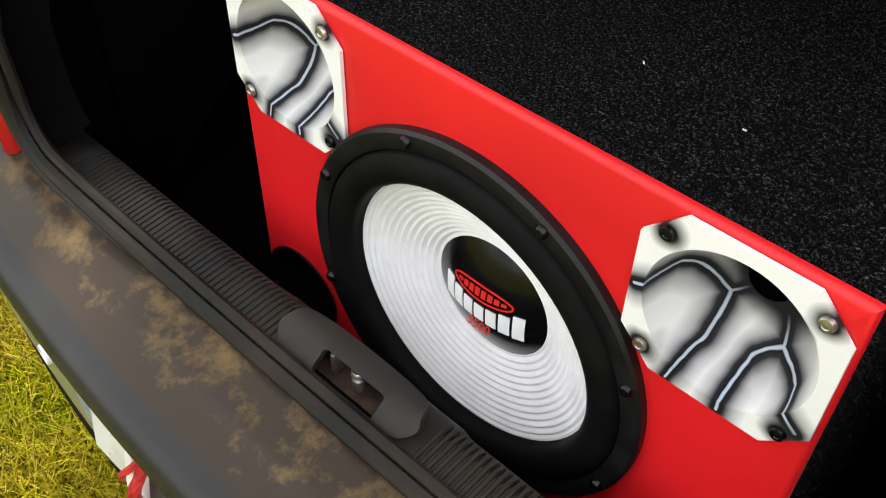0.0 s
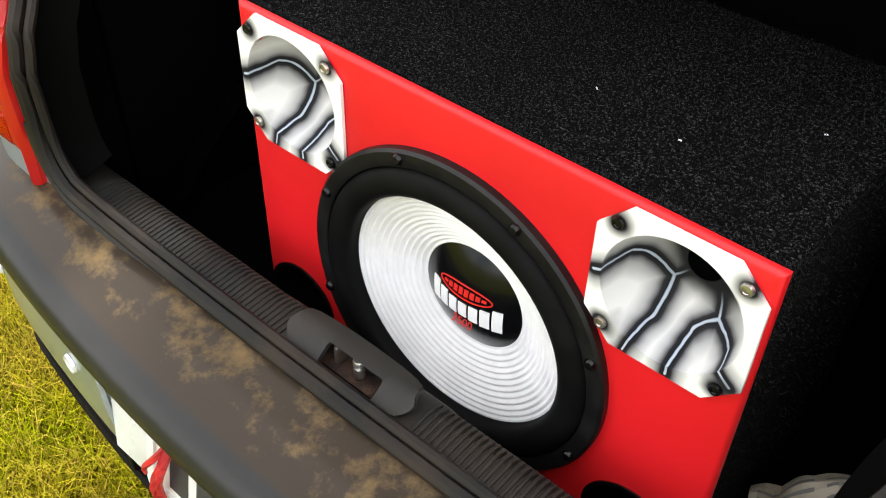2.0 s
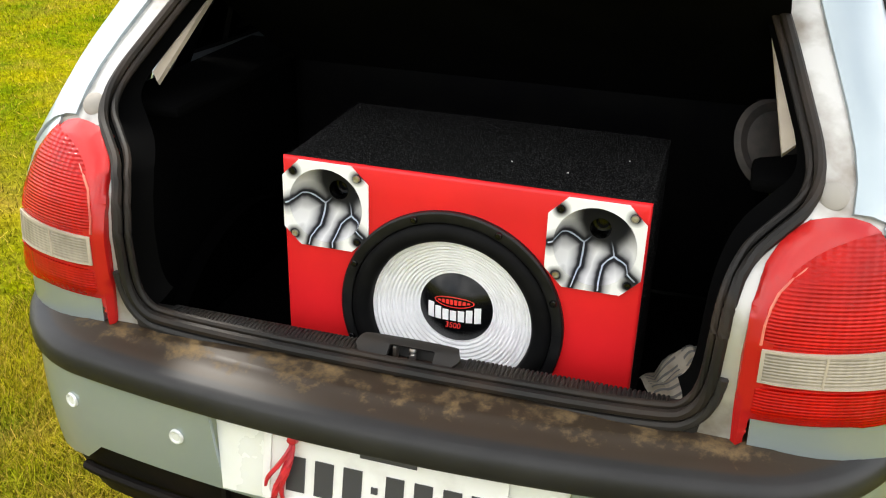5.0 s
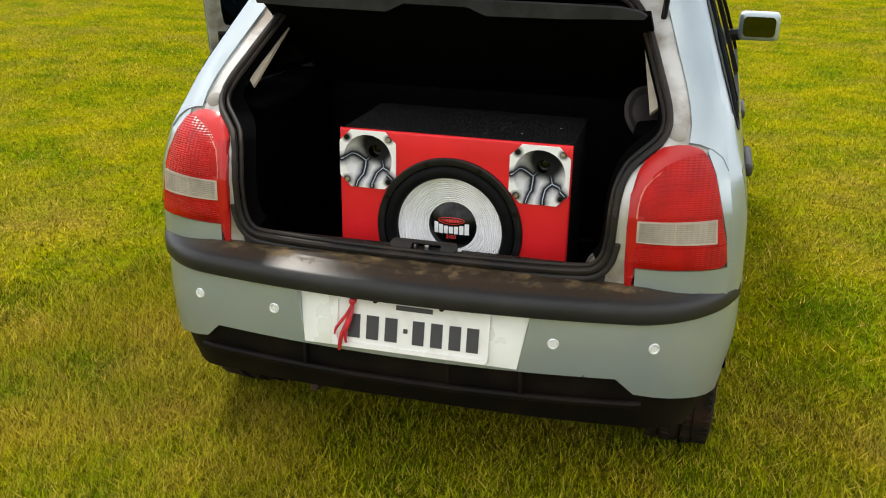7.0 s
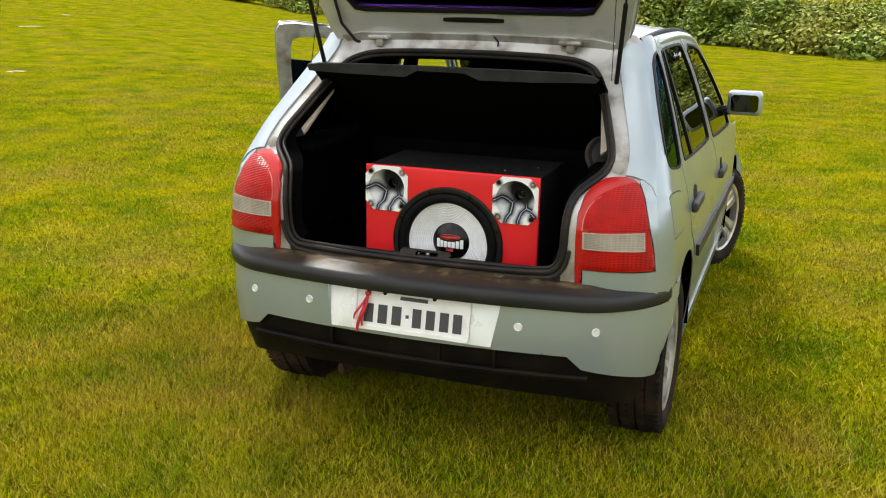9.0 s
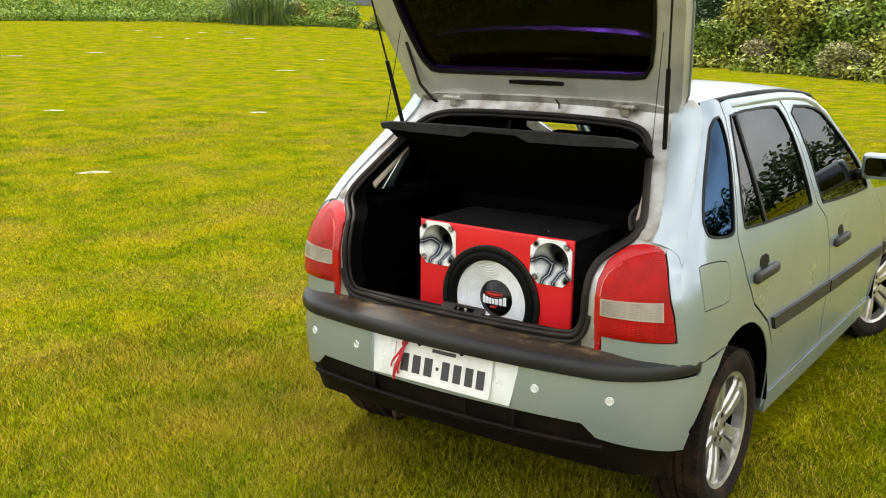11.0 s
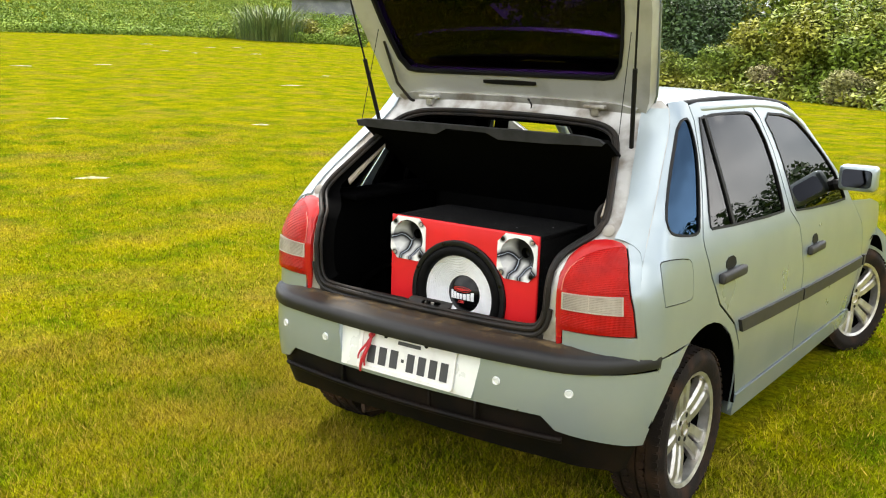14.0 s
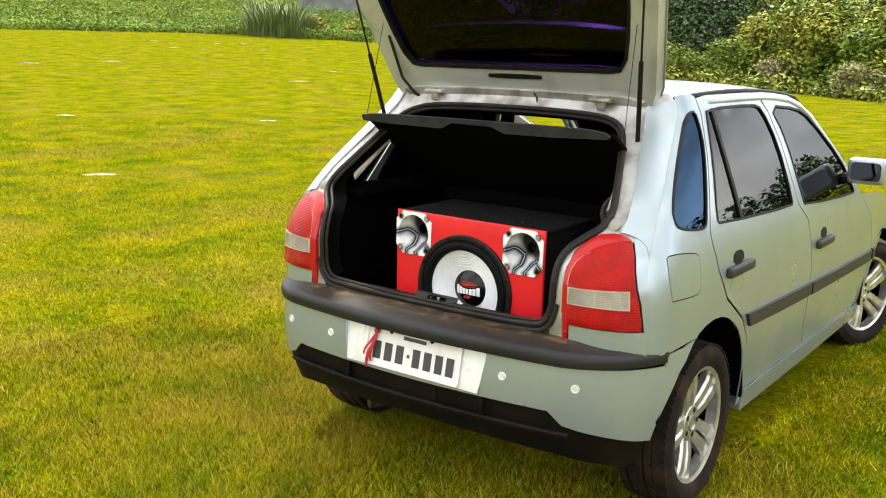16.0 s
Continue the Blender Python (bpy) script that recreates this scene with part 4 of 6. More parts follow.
for sx in (1, -1):
    f = (lambda b: b) if sx > 0 else (lambda b: moved(mirror_bm(b), Matrix.Translation((0.008, -0.004, 0))))
    shell, skin_of_lens = pillowed(lamp_line, 0.012, 0.022), pillowed(lens_line, 0.006, 0.014)
    lamp = part("tail_lamp", f(panel(lamp_line, shell, [], 0.009, 0.03, 0.003, (0, -1, 0))), LAMP_STRIP, car, "red and clear tail lamp")
    part("upper_lens", f(panel(clip(lens_line, band[1] + 0.004, 2), skin_of_lens, [], 0.012, 0.03, 0.0120, (0, -1, 0))), LENS_RED, lamp, "ribbed red lens")
    seam = tube([rear_surf(a, b) + Vector((0, -0.0165, 0)) for a, b in chaikin([(0.541, 0.850), (0.543, 0.905), (0.558, 0.943), (0.596, 0.971), (0.638, 0.987), (0.675, 0.993)], 1)[:-2]], 0.0022, 6)
    part("lens_seam", f(seam), LENS_SEAM, lamp, "pale pink lens seam")
    part("lower_lens", f(panel(clip(lens_line, 0, band[0] - 0.004), skin_of_lens, [], 0.012, 0.03, 0.0120, (0, -1, 0))), LENS_RED, lamp, "ribbed red lens")
    part("lens_rim", f(panel(clip(lens_line, band[0] - 0.0035, band[1] + 0.0035), skin_of_lens, [], 0.02, 0.03, 0.0100, (0, -1, 0))), LENS_RED, lamp)
    rev = [(0.551, band[0] + 0.009), (0.719, band[0] + 0.006), (0.714, band[1] - 0.005), (0.550, band[1] - 0.007)]
    part("reverse_lens", f(panel(rev, skin_of_lens, [], 0.015, 0.02, 0.0125, (0, -1, 0))), LENS_CLEAR, lamp, "clear reversing lamp lens")
    part("reverse_frame", f(panel(shrink(rev, -0.0035), skin_of_lens, [shrink(rev, 0.001)], 0.02, 0.01, 0.0140, (0, -1, 0))), BEIGE, lamp)
    part("reverse_divider", f(panel([(0.627, band[0] + 0.006), (0.630, band[0] + 0.006), (0.630, band[1] - 0.005), (0.627, band[1] - 0.005)], skin_of_lens, [], 0.02, 0.01, 0.0140, (0, -1, 0))), BEIGE, lamp)
    low = [(0.549, 0.655), (0.765, 0.655), (edge_x(0.68), 0.68), (edge_x(0.735), 0.735), (0.756, 0.733), (0.547, 0.736)]
    part("lamp_base_panel", f(panel(low, rear_surf, [], 0.03, 0.02, 0.004, (0, -1, 0))), PAINT, car)
    rimmed = [(x + 0.004, z) for x, z in lamp_outer[:-1]] + [(0.684, 1.000), (0.692, 1.010), (0.722, 1.003)] + [(edge_x(z) - 0.001, z) for z in (0.99, 0.95, 0.91, 0.87, 0.82, 0.77, 0.728)]
    part("lamp_surround", f(panel(rimmed, rear_surf, [], 0.02, 0.012, 0.004, (0, -1, 0))), PAINT, car, "silver edge beside the tail lamp")

# bumper
s_arch = [(s_at_y(0.74 - 0.40 * math.cos(radians(a))), 0.285 + 0.40 * math.sin(radians(a))) for a in range(12, 68, 5)]
s_end, s_strip = s_at_y(0.60), s_at_y(0.385)
low_r = [(0.53, 0.474), (0.575, 0.432), (0.72, 0.400), (0.82, 0.378), (s_arch[0][0], 0.366)]
top_r = [(s_end, 0.652), (s_strip + 0.012, 0.645), (s_strip - 0.012, 0.612), (0.66, 0.622)]
cover = [(0.0, 0.474)] + low_r + s_arch + top_r + [(0.0, 0.629)] + [(-s, z) for s, z in reversed(top_r)] + [(-s, z) for s, z in reversed(s_arch)] + [(-s, z) for s, z in reversed(low_r)]
recess = [(-0.262, 0.476), (0.292, 0.476), (0.318, 0.6165), (-0.282, 0.6165)]
cover_hole = [(-0.262, 0.486), (0.292, 0.486), (0.316, 0.600), (0.318, 0.627), (-0.282, 0.627), (-0.280, 0.600)]
bumper = part("rear_bumper", panel(cover, bumper_surf, [cover_hole], 0.04, 0.006, toward=(0, -1, 0)), PAINT, car, "silver-green painted rear bumper")


def recess_surf(x, z):
    return Vector((x, 0.080 + 0.026 * max(0, (z - 0.486) / 0.13), z))


part("plate_recess", panel([(-0.262, 0.484), (0.292, 0.484), (0.318, 0.635), (-0.282, 0.635)], recess_surf, [], 0.08, 0.004, toward=(0, -1, 0)), SKYLIT_SILVER, bumper, "silver number plate recess with sky light in its colour")
for sx, xa, xb in ((-1, -0.262, -0.281), (1, 0.292, 0.317)):
    wall = bmesh.new()
    a = [wall.verts.new(recess_surf(xa, 0.484)), wall.verts.new(recess_surf(xb, 0.632)), wall.verts.new(bumper_surf(xb + sx * 0.012, 0.628)), wall.verts.new(bumper_surf(xa + sx * 0.004, 0.484))]
    wall.faces.new(a)
    part("recess_wall", wall, PAINT, bumper)
plate = part("number_plate", panel(rrect(-0.180, 0.216, 0.492, 0.622, 0.008), recess_surf, [], 0.1, 0.003, 0.006, (0, -1, 0)), PLATE, bumper, "white number plate with dark bars")


def on_plate(x, z):
    return recess_surf(x, z) + Vector((0, -0.007, 0))


part("plate_frame", panel(rrect(-0.185, 0.221, 0.487, 0.627, 0.014), recess_surf, [rrect(-0.172, 0.208, 0.499, 0.616, 0.01)], 0.1, 0.006, 0.010, (0, -1, 0)), PLATE, plate)
for x0, x1 in ((-0.144, -0.112), (-0.095, -0.063), (-0.046, -0.014), (0.026, 0.056), (0.073, 0.103), (0.120, 0.150), (0.165, 0.195)):
    part("plate_bar", panel([(x0, 0.512), (x1, 0.512), (x1, 0.572), (x0, 0.572)], recess_surf, [], 0.1, 0.003, 0.008, (0, -1, 0)), PLATE_INK, plate, "dark grey bar")
part("plate_bar", panel([(-0.02, 0.594), (0.075, 0.594), (0.075, 0.606), (-0.02, 0.606)], recess_surf, [], 0.1, 0.003, 0.008, (0, -1, 0)), PLATE_INK, plate, "small dark bar")
part("plate_dot", panel([(0.002, 0.538), (0.013, 0.538), (0.013, 0.549), (0.002, 0.549)], recess_surf, [], 0.1, 0.003, 0.008, (0, -1, 0)), PLATE_INK, plate)
for x in (-0.075, 0.097):
    part("plate_bolt", moved(lathe([(0, -0.012), (0.006, -0.011), (0.0075, -0.006), (0.0075, 0.0)], 16), Matrix.Translation(recess_surf(x, 0.612))), TRIM, plate)
rib = bmesh.new()
for dx, dz, w in ((-0.030, -0.128, 0.006), (-0.012, -0.105, 0.005), (-0.042, -0.085, 0.004)):
    base = recess_surf(-0.132, 0.606) + Vector((0, -0.014, 0))
    pts = [base + Vector((dx * t + 0.004 * math.sin(6 * t), -0.012 * math.sin(3 * t) - 0.02 * t, dz * t)) for t in np.linspace(0, 1, 9)]
    tube(pts, [w * (0.6 + 0.5 * math.sin(3 * t)) for t in np.linspace(0.15, 1, 9)], 5, bm=rib)
part("ribbon", rib, RIBBON, plate, "red ribbon tied to the plate")
knot = lathe([(0, -0.012), (0.008, -0.008), (0.010, 0), (0.008, 0.008), (0, 0.012)], 12)
part("ribbon_knot", moved(knot, Matrix.Translation(recess_surf(-0.132, 0.608) + Vector((0, -0.014, 0)))), RIBBON, plate)
for x in (-0.579, -0.349, 0.376, 0.611):
    s = float(np.interp(abs(x), RUN[:101, 0], RUN_S[:101])) * (1 if x > 0 else -1)
    p, q = bumper_surf(s, 0.559), bumper_surf(s + 0.01, 0.559)
    yaw = math.atan2(q.y - p.y, q.x - p.x)
    sens = lathe([(0.0, -0.003), (0.0075, -0.003), (0.0085, -0.001), (0.010, -0.004), (0.0125, -0.0045), (0.014, 0.0), (0.0, 0.001)], 28)
    part("parking_sensor", moved(sens, Matrix.Translation(p) @ Matrix.Rotation(yaw, 4, 'Z')), SKYLIT_SILVER, bumper, "round silver parking sensor")

# black rubbing strip with its flat top that runs in to the boot lip
sect = [(0.006, 0.6235), (-0.006, 0.6240), (-0.0095, 0.629), (-0.0105, 0.648), (-0.0085, 0.661), (-0.003, 0.6685), (0.008, 0.6735), (0.04, 0.681), (0.058, 0.687), (0.064, 0.690), (0.070, 0.6905), (0.10, 0.694), (0.125, 0.696)]
sb = bmesh.new()
rings = []
for s in np.linspace(-s_strip, s_strip, 141):
    x, y = run_at(s)
    xa, ya = run_at(s - 0.004)
    xb, yb = run_at(s + 0.004)
    t = Vector((xb - xa, yb - ya)).normalized()
    nrm = Vector((-t.y, t.x))
    fade = min(1.0, (s_strip - abs(s)) / 0.012 + 0.02)
    ring = []
    for d, z in sect:
        dd = min(d, 0.125 - 0.10 * min(1, max(0, (y - 0.11) / 0.12)))
        drop = 0.002 * min(1, max(0, (y - 0.12) / 0.2))
        z2 = z - drop if z > 0.64 else 0.652 + (z - 0.652) * (0.15 + 0.85 * fade)
        q = Vector((x, y)) + nrm * (dd * (fade if d < 0 else 1))
        ring.append(sb.verts.new((q.x, q.y, z2)))
    rings.append(ring)
for a, b in zip(rings, rings[1:]):
    for i in range(len(sect) - 1):
        sb.faces.new([a[i], b[i], b[i + 1], a[i + 1]])
part("bumper_strip", sb, BUMPER_BLACK, car, "black plastic bumper strip with dried mud")

# lower valance


def valance_surf(s, z):
    p, q = bumper_surf(s, z), bumper_surf(s + 0.004, z)
    t = Vector((q.x - p.x, q.y - p.y)).normalized()
    d = 0.014 + 0.16 * max(0, 0.40 - z)
    return p + Vector((-t.y * d, t.x * d, 0))


vr = [(0.55, 0.312), (0.75, 0.285), (s_arch[0][0] - 0.06, 0.262), (s_arch[0][0] - 0.012, 0.270), (s_arch[0][0] - 0.006, 0.374), (0.82, 0.39), (0.60, 0.45), (0.5, 0.49)]
part("lower_valance", panel([(0, 0.330)] + vr + [(0, 0.49)] + [(-s, z) for s, z in reversed(vr)], valance_surf, [], 0.05, 0.006, toward=(0, -1, 0)), MUD, car, "muddy black lower valance")
lip = bmesh.new()
tube([valance_surf(s, 0.40) + Vector((0, -0.012, 0)) for s in np.linspace(-0.60, 0.60, 60)], 0.010, 8, bm=lip)
part("valance_lip", lip, MUD, car)
for x in (-0.27, 0.115, 0.30):
    part("valance_rib", block(x - 0.005, x + 0.005, 0.092, 0.13, 0.412, 0.474, 0.002), MUD, car)

# boot lip, ribbed sill trim and latch
lip_pts = [p for p in shrink(seal_line, -0.013) if p[1] < 0.80]
lip_pts.sort(key=lambda p: (p[0], p[1] if p[0] > 0 else -p[1]))
part("boot_lip", tube([rear_surf(x, z) + Vector((0, -0.005, -0.004)) for x, z in lip_pts], 0.0085, 8), SILL_PLASTIC, car, "black lip along the boot opening")
part("lip_base", block(-0.40, 0.40, 0.186, 0.214, 0.655, 0.690, 0.004), TRIM, car)


def trim_surf(x, y):
    return Vector((x, y, 0.7065 + 0.10 * (y - 0.19) - 4.4 * max(0, y - 0.250) ** 1.35))


sill_line = [(-0.47, 0.192), (0.47, 0.192), (0.535, 0.235), (0.50, 0.262), (0.13, 0.262), (0.112, 0.272), (-0.112, 0.272), (-0.13, 0.262), (-0.50, 0.262), (-0.535, 0.235)]
sill_trim = part("sill_trim", panel(sill_line, trim_surf, [rrect(-0.040, 0.066, 0.212, 0.252, 0.006)], 0.02, 0.015, 0.0, (0, 0, 1)), SILL_PLASTIC, car, "ribbed dark grey boot sill trim")
rib_mesh = finish("rib", tube([trim_surf(0, y) + Vector((0, 0, -0.0009)) for y in (0.206, 0.225, 0.248, 0.257)], 0.0030, 6), SILL_PLASTIC)
for x in np.arange(-0.430, 0.432, 0.0074):
    if -0.082 < x < 0.106:
        continue
    rb = new("rib", rib_mesh)
    rb.parent, rb.location = sill_trim, (x, 0, 0)


def latch_surf(x, t):
    if t < 0.036:
        return Vector((x, 0.208 + 0.80 * t, 0.7065 + 0.60 * t))
    return Vector((x, 0.2368 + 0.95 * (t - 0.036), 0.7281 - 0.25 * (t - 0.036)))


lt = panel(chaikin([(-0.060, 0.0), (0.080, 0.0), (0.104, 0.022), (0.096, 0.036), (0.090, 0.056), (-0.066, 0.056), (-0.072, 0.036), (-0.080, 0.022)], 2), latch_surf, [rrect(-0.020, 0.058, 0.006, 0.030, 0.004)], 0.012, 0.006, 0.004, (0, -1, 0.5))
latch = part("latch_cover", lt, SILL_PLASTIC, car, "grey plastic latch cover on the boot sill")
part("latch_recess", block(-0.042, 0.068, 0.252, 0.257, 0.680, 0.722, 0.001), DARK, latch, "dark latch recess")
part("latch_floor", block(-0.042, 0.068, 0.208, 0.252, 0.690, 0.697, 0.001), RUST, latch, "rusty latch floor")
bolt = lathe([(0, 0.720), (0.005, 0.720), (0.0064, 0.718), (0.0064, 0.714), (0.004, 0.712), (0.004, 0.709), (0.006, 0.709), (0.006, 0.696), (0, 0.696)], 16, 'z')
part("latch_striker", moved(bolt, Matrix.Translation((0.018, 0.234, 0.004))), STEEL, latch, "steel striker bolt")
part("latch_tab", block(-0.016, -0.010, 0.230, 0.248, 0.696, 0.722, 0.002), STEEL, latch)

# boot and cabin inside
tub = bmesh.new()
block(-0.60, 0.60, 0.225, 1.05, 0.468, 0.484, 0.003, 1, tub)
part("boot_floor", tub, DARK, car, "black carpeted boot floor")
part("boot_front_wall", block(-0.50, 0.50, 0.205, 0.222, 0.47, 0.700, 0.003), DARK, car)
for sx in (-1, 1):
    part("boot_side_trim", block(*sorted((sx * 0.585, sx * 0.615)), 0.36, 1.05, 0.47, 1.0, 0.004), DARK, car)
    part("parcel_ledge", block(*sorted((sx * 0.50, sx * 0.66)), 0.42, 1.0, 0.995, 1.02, 0.01), DARK, car)
    ct = [(0.538, 1.062), (0.556, 1.075), (0.516, 1.215), (0.500, 1.205)]
    sh = panel(ct, lambda x, z: rear_surf(x, z) + Vector((0, 0.06, 0)), [], 0.04, 0.01, 0, (0, -1, 0))
    part("pillar_trim", sh if sx > 0 else mirror_bm(sh), BEIGE, car, "beige pillar trim")
    liner = [(0.235, 0.47), (0.235, 0.86), (0.29, 0.925), (0.42, 1.0), (1.05, 1.0), (1.05, 0.47)]
    part("side_liner", panel(liner, lambda y, z: Vector((sx * 0.603, y, z)), [], 0.2, 0.01, 0, (-sx, 0, 0)), DARK, car)
    inq = panel(shrink(quarter, 0.02), side_surf, [shrink(qwin, -0.01)], 0.08, 0.01, -0.035, RIGHT)
    part("quarter_liner", inq if sx > 0 else mirror_bm(inq), DARK, car)
grille = moved(lathe([(0, -0.012), (0.05, -0.010), (0.058, -0.004), (0.072, -0.008), (0.080, 0.0), (0.0, 0.004)], 32), Matrix.Translation((0.535, 0.56, 1.03)) @ Matrix.Rotation(radians(35), 4, 'Z') @ Matrix.Rotation(radians(-30), 4, 'X'))
part("ledge_speaker", grille, mat("brown_grille", (0.018, 0.013, 0.010), 0.8, 0, (0.010, 0.008, 0.007), 30), car, "round brown ledge speaker")
sb = block(-0.56, 0.56, 1.00, 1.12, 0.50, 1.06, 0.04, 3)
part("rear_seat_back", sb, FABRIC, car)
for sx in (-0.34, 0.34):
    fs = block(sx - 0.24, sx + 0.24, 1.62, 1.78, 0.45, 1.12, 0.06, 3)
    part("front_seat", fs, FABRIC, car)
    part("headrest", block(sx - 0.13, sx + 0.13, 1.60, 1.70, 1.08, 1.195, 0.045, 3), FABRIC, car)
part("dashboard", block(-0.68, 0.68, 2.45, 2.75, 0.60, 0.93, 0.05, 3), DARK, car)
part("floor_pan", block(-0.62, 0.62, 0.45, 3.6, 0.24, 0.34, 0.02), MUD, car)
part("rear_wall_low", block(-0.55, 0.55, 0.24, 0.46, 0.30, 0.47, 0.02), DARK, car)

# lifted parcel tray


def tray_surf(x, v):
    return Vector((x, 0.485 + 0.83 * v, 1.293 - 0.555 * v))


part("parcel_tray", panel([(-0.535, 0.004), (0.515, 0.004), (0.530, 0.2), (0.53, 0.55), (-0.53, 0.55), (-0.545, 0.2)], tray_surf, [], 0.12, 0.014, toward=(0, -1, -1)), TRAYM, car, "black lifted parcel tray")
lipb = [(-0.545, -0.008), (-0.50, -0.012), (0.44, -0.012), (0.49, -0.006), (0.508, 0.004), (0.50, 0.012), (0.30, 0.022), (0.10, 0.024), (0.05, 0.004), (-0.12, 0.002), (-0.17, 0.024), (-0.40, 0.020), (-0.54, 0.012)]
part("tray_lip", panel([(x, v * 1.1) for x, v in lipb], lambda x, v: Vector((x, 0.478 + 0.25 * v, 1.300 - 0.97 * v - 0.006 * (x / 0.55) ** 4)), [], 0.05, 0.012, 0.006, (0, -1, 0)), TRAYLIP, car, "dark grey tray edge")

# tailgate, standing open
HV = Vector((0, -0.451, 0.8925))


def gate(x, v):
    bow = 0.02 * (x / 0.6) ** 2
    return Vector((x, 0.739, 1.359)) + HV * v + Vector((0, 0.8925, 0.451)) * (-bow)


gr = [(0.46, -0.01), (0.535, 0.02), (0.56, 0.08), (0.578, 0.18), (0.615, 0.40), (0.635, 0.62), (0.63, 0.85), (0.58, 1.0)]
gate_line = [(0, -0.012)] + gr + [(0, 1.02)] + [(-x, v) for x, v in reversed(gr)]
gw = chaikin([(-0.38, 0.148), (0.38, 0.148), (0.462, 0.163), (0.505, 0.33), (0.53, 0.53), (0.52, 0.615), (-0.52, 0.615), (-0.53, 0.53), (-0.505, 0.33), (-0.462, 0.163)], 1)
tg = part("tailgate", panel(gate_line, gate, [gw], 0.06, 0.05, toward=(0, -1, -0.4)), GATE, car, "silver tailgate raised wide open")
part("tailgate_outer_skin", panel(shrink(gate_line, -0.006), gate, [shrink(gw, -0.01)], 0.08, 0.004, -0.052, (0, -1, -0.4)), PAINT, tg)
part("window_seal", panel(shrink(gw, -0.003), gate, [shrink(gw, 0.008)], 0.05, 0.02, 0.004, (0, -1, -0.4)), TRIM, tg)
part("rear_window", panel(shrink(gw, 0.004), gate, [], 0.12, 0.004, -0.02, (0, -1, -0.4)), PURPLE, tg, "purple tinted rear window")
spo = panel(chaikin([(-0.47, 0.22), (-0.42, 0.195), (-0.25, 0.235), (0, 0.245), (0.25, 0.235), (0.42, 0.195), (0.47, 0.22), (0.44, 0.265), (0.25, 0.280), (0, 0.285), (-0.25, 0.280), (-0.44, 0.265)], 2), gate, [], 0.06, 0.03, -0.085, (0, -1, -0.4))
part("spoiler", spo, PAINT, tg, "silver spoiler behind the rear window")
part("gate_edge_fold", panel([(-0.47, 0.0), (0.47, 0.0), (0.515, 0.052), (0.44, 0.066), (-0.44, 0.066), (-0.515, 0.052)], gate, [], 0.05, 0.01, 0.010, (0, -1, -0.4)), JAMB, tg, "dusty folded lower edge")
slot = panel(chaikin([(-0.104, 0.110), (0.118, 0.110), (0.122, 0.118), (0.118, 0.128), (-0.104, 0.128), (-0.108, 0.119)], 1), gate, [], 0.05, 0.006, 0.004, (0, -1, -0.4))
part("brake_lamp_slot", slot, TRIM, tg, "dark slot for the high brake lamp")
for sx in (-1, 1):
    hb = bmesh.new()
    block(sx * 0.36 - 0.040, sx * 0.36 + 0.040, 0.672, 0.715, 1.388, 1.402, 0.004, 2, hb)
    block(sx * 0.36 - 0.014, sx * 0.36 + 0.014, 0.682, 0.735, 1.362, 1.402, 0.004, 2, hb)
    part("tailgate_hinge", hb, JAMB, car, "pale metal tailgate hinge")
    low, top = Vector((sx * 0.540, 0.615, 1.262)), gate(sx * 0.608, 0.62)
    k = low.lerp(top, 0.42)
    st = part("gas_strut", tube([low, k], 0.0080, 10), TRIM, car, "black gas strut")
    part("strut_rod", tube([k, top], 0.0038, 8), TRIM, st)
    part("tray_string", tube([(sx * 0.545, 0.50, 1.29), gate(sx * 0.53, 0.33) + Vector((0, 0, 0))], 0.0014, 5), TRIM, car)
    hose = [gate(sx * 0.52, 0.28), gate(sx * 0.50, 0.10) + Vector((0, -0.02, 0)), gate(sx * 0.46, 0.03) + Vector((0, -0.02, 0)), Vector((sx * 0.43, 0.715, 1.365))]
    if sx < 0:
        part("wiring_hose", tube(hose, 0.006, 8), RUBBER, car)
part("washer_hose", tube([gate(0.08, 0.055) + Vector((0, -0.012, 0)), gate(0.10, 0.035) + Vector((0, -0.03, 0)), gate(0.09, 0.01) + Vector((0, -0.025, 0)), Vector((0.03, 0.715, 1.372))], 0.0035, 6), RUBBER, car)


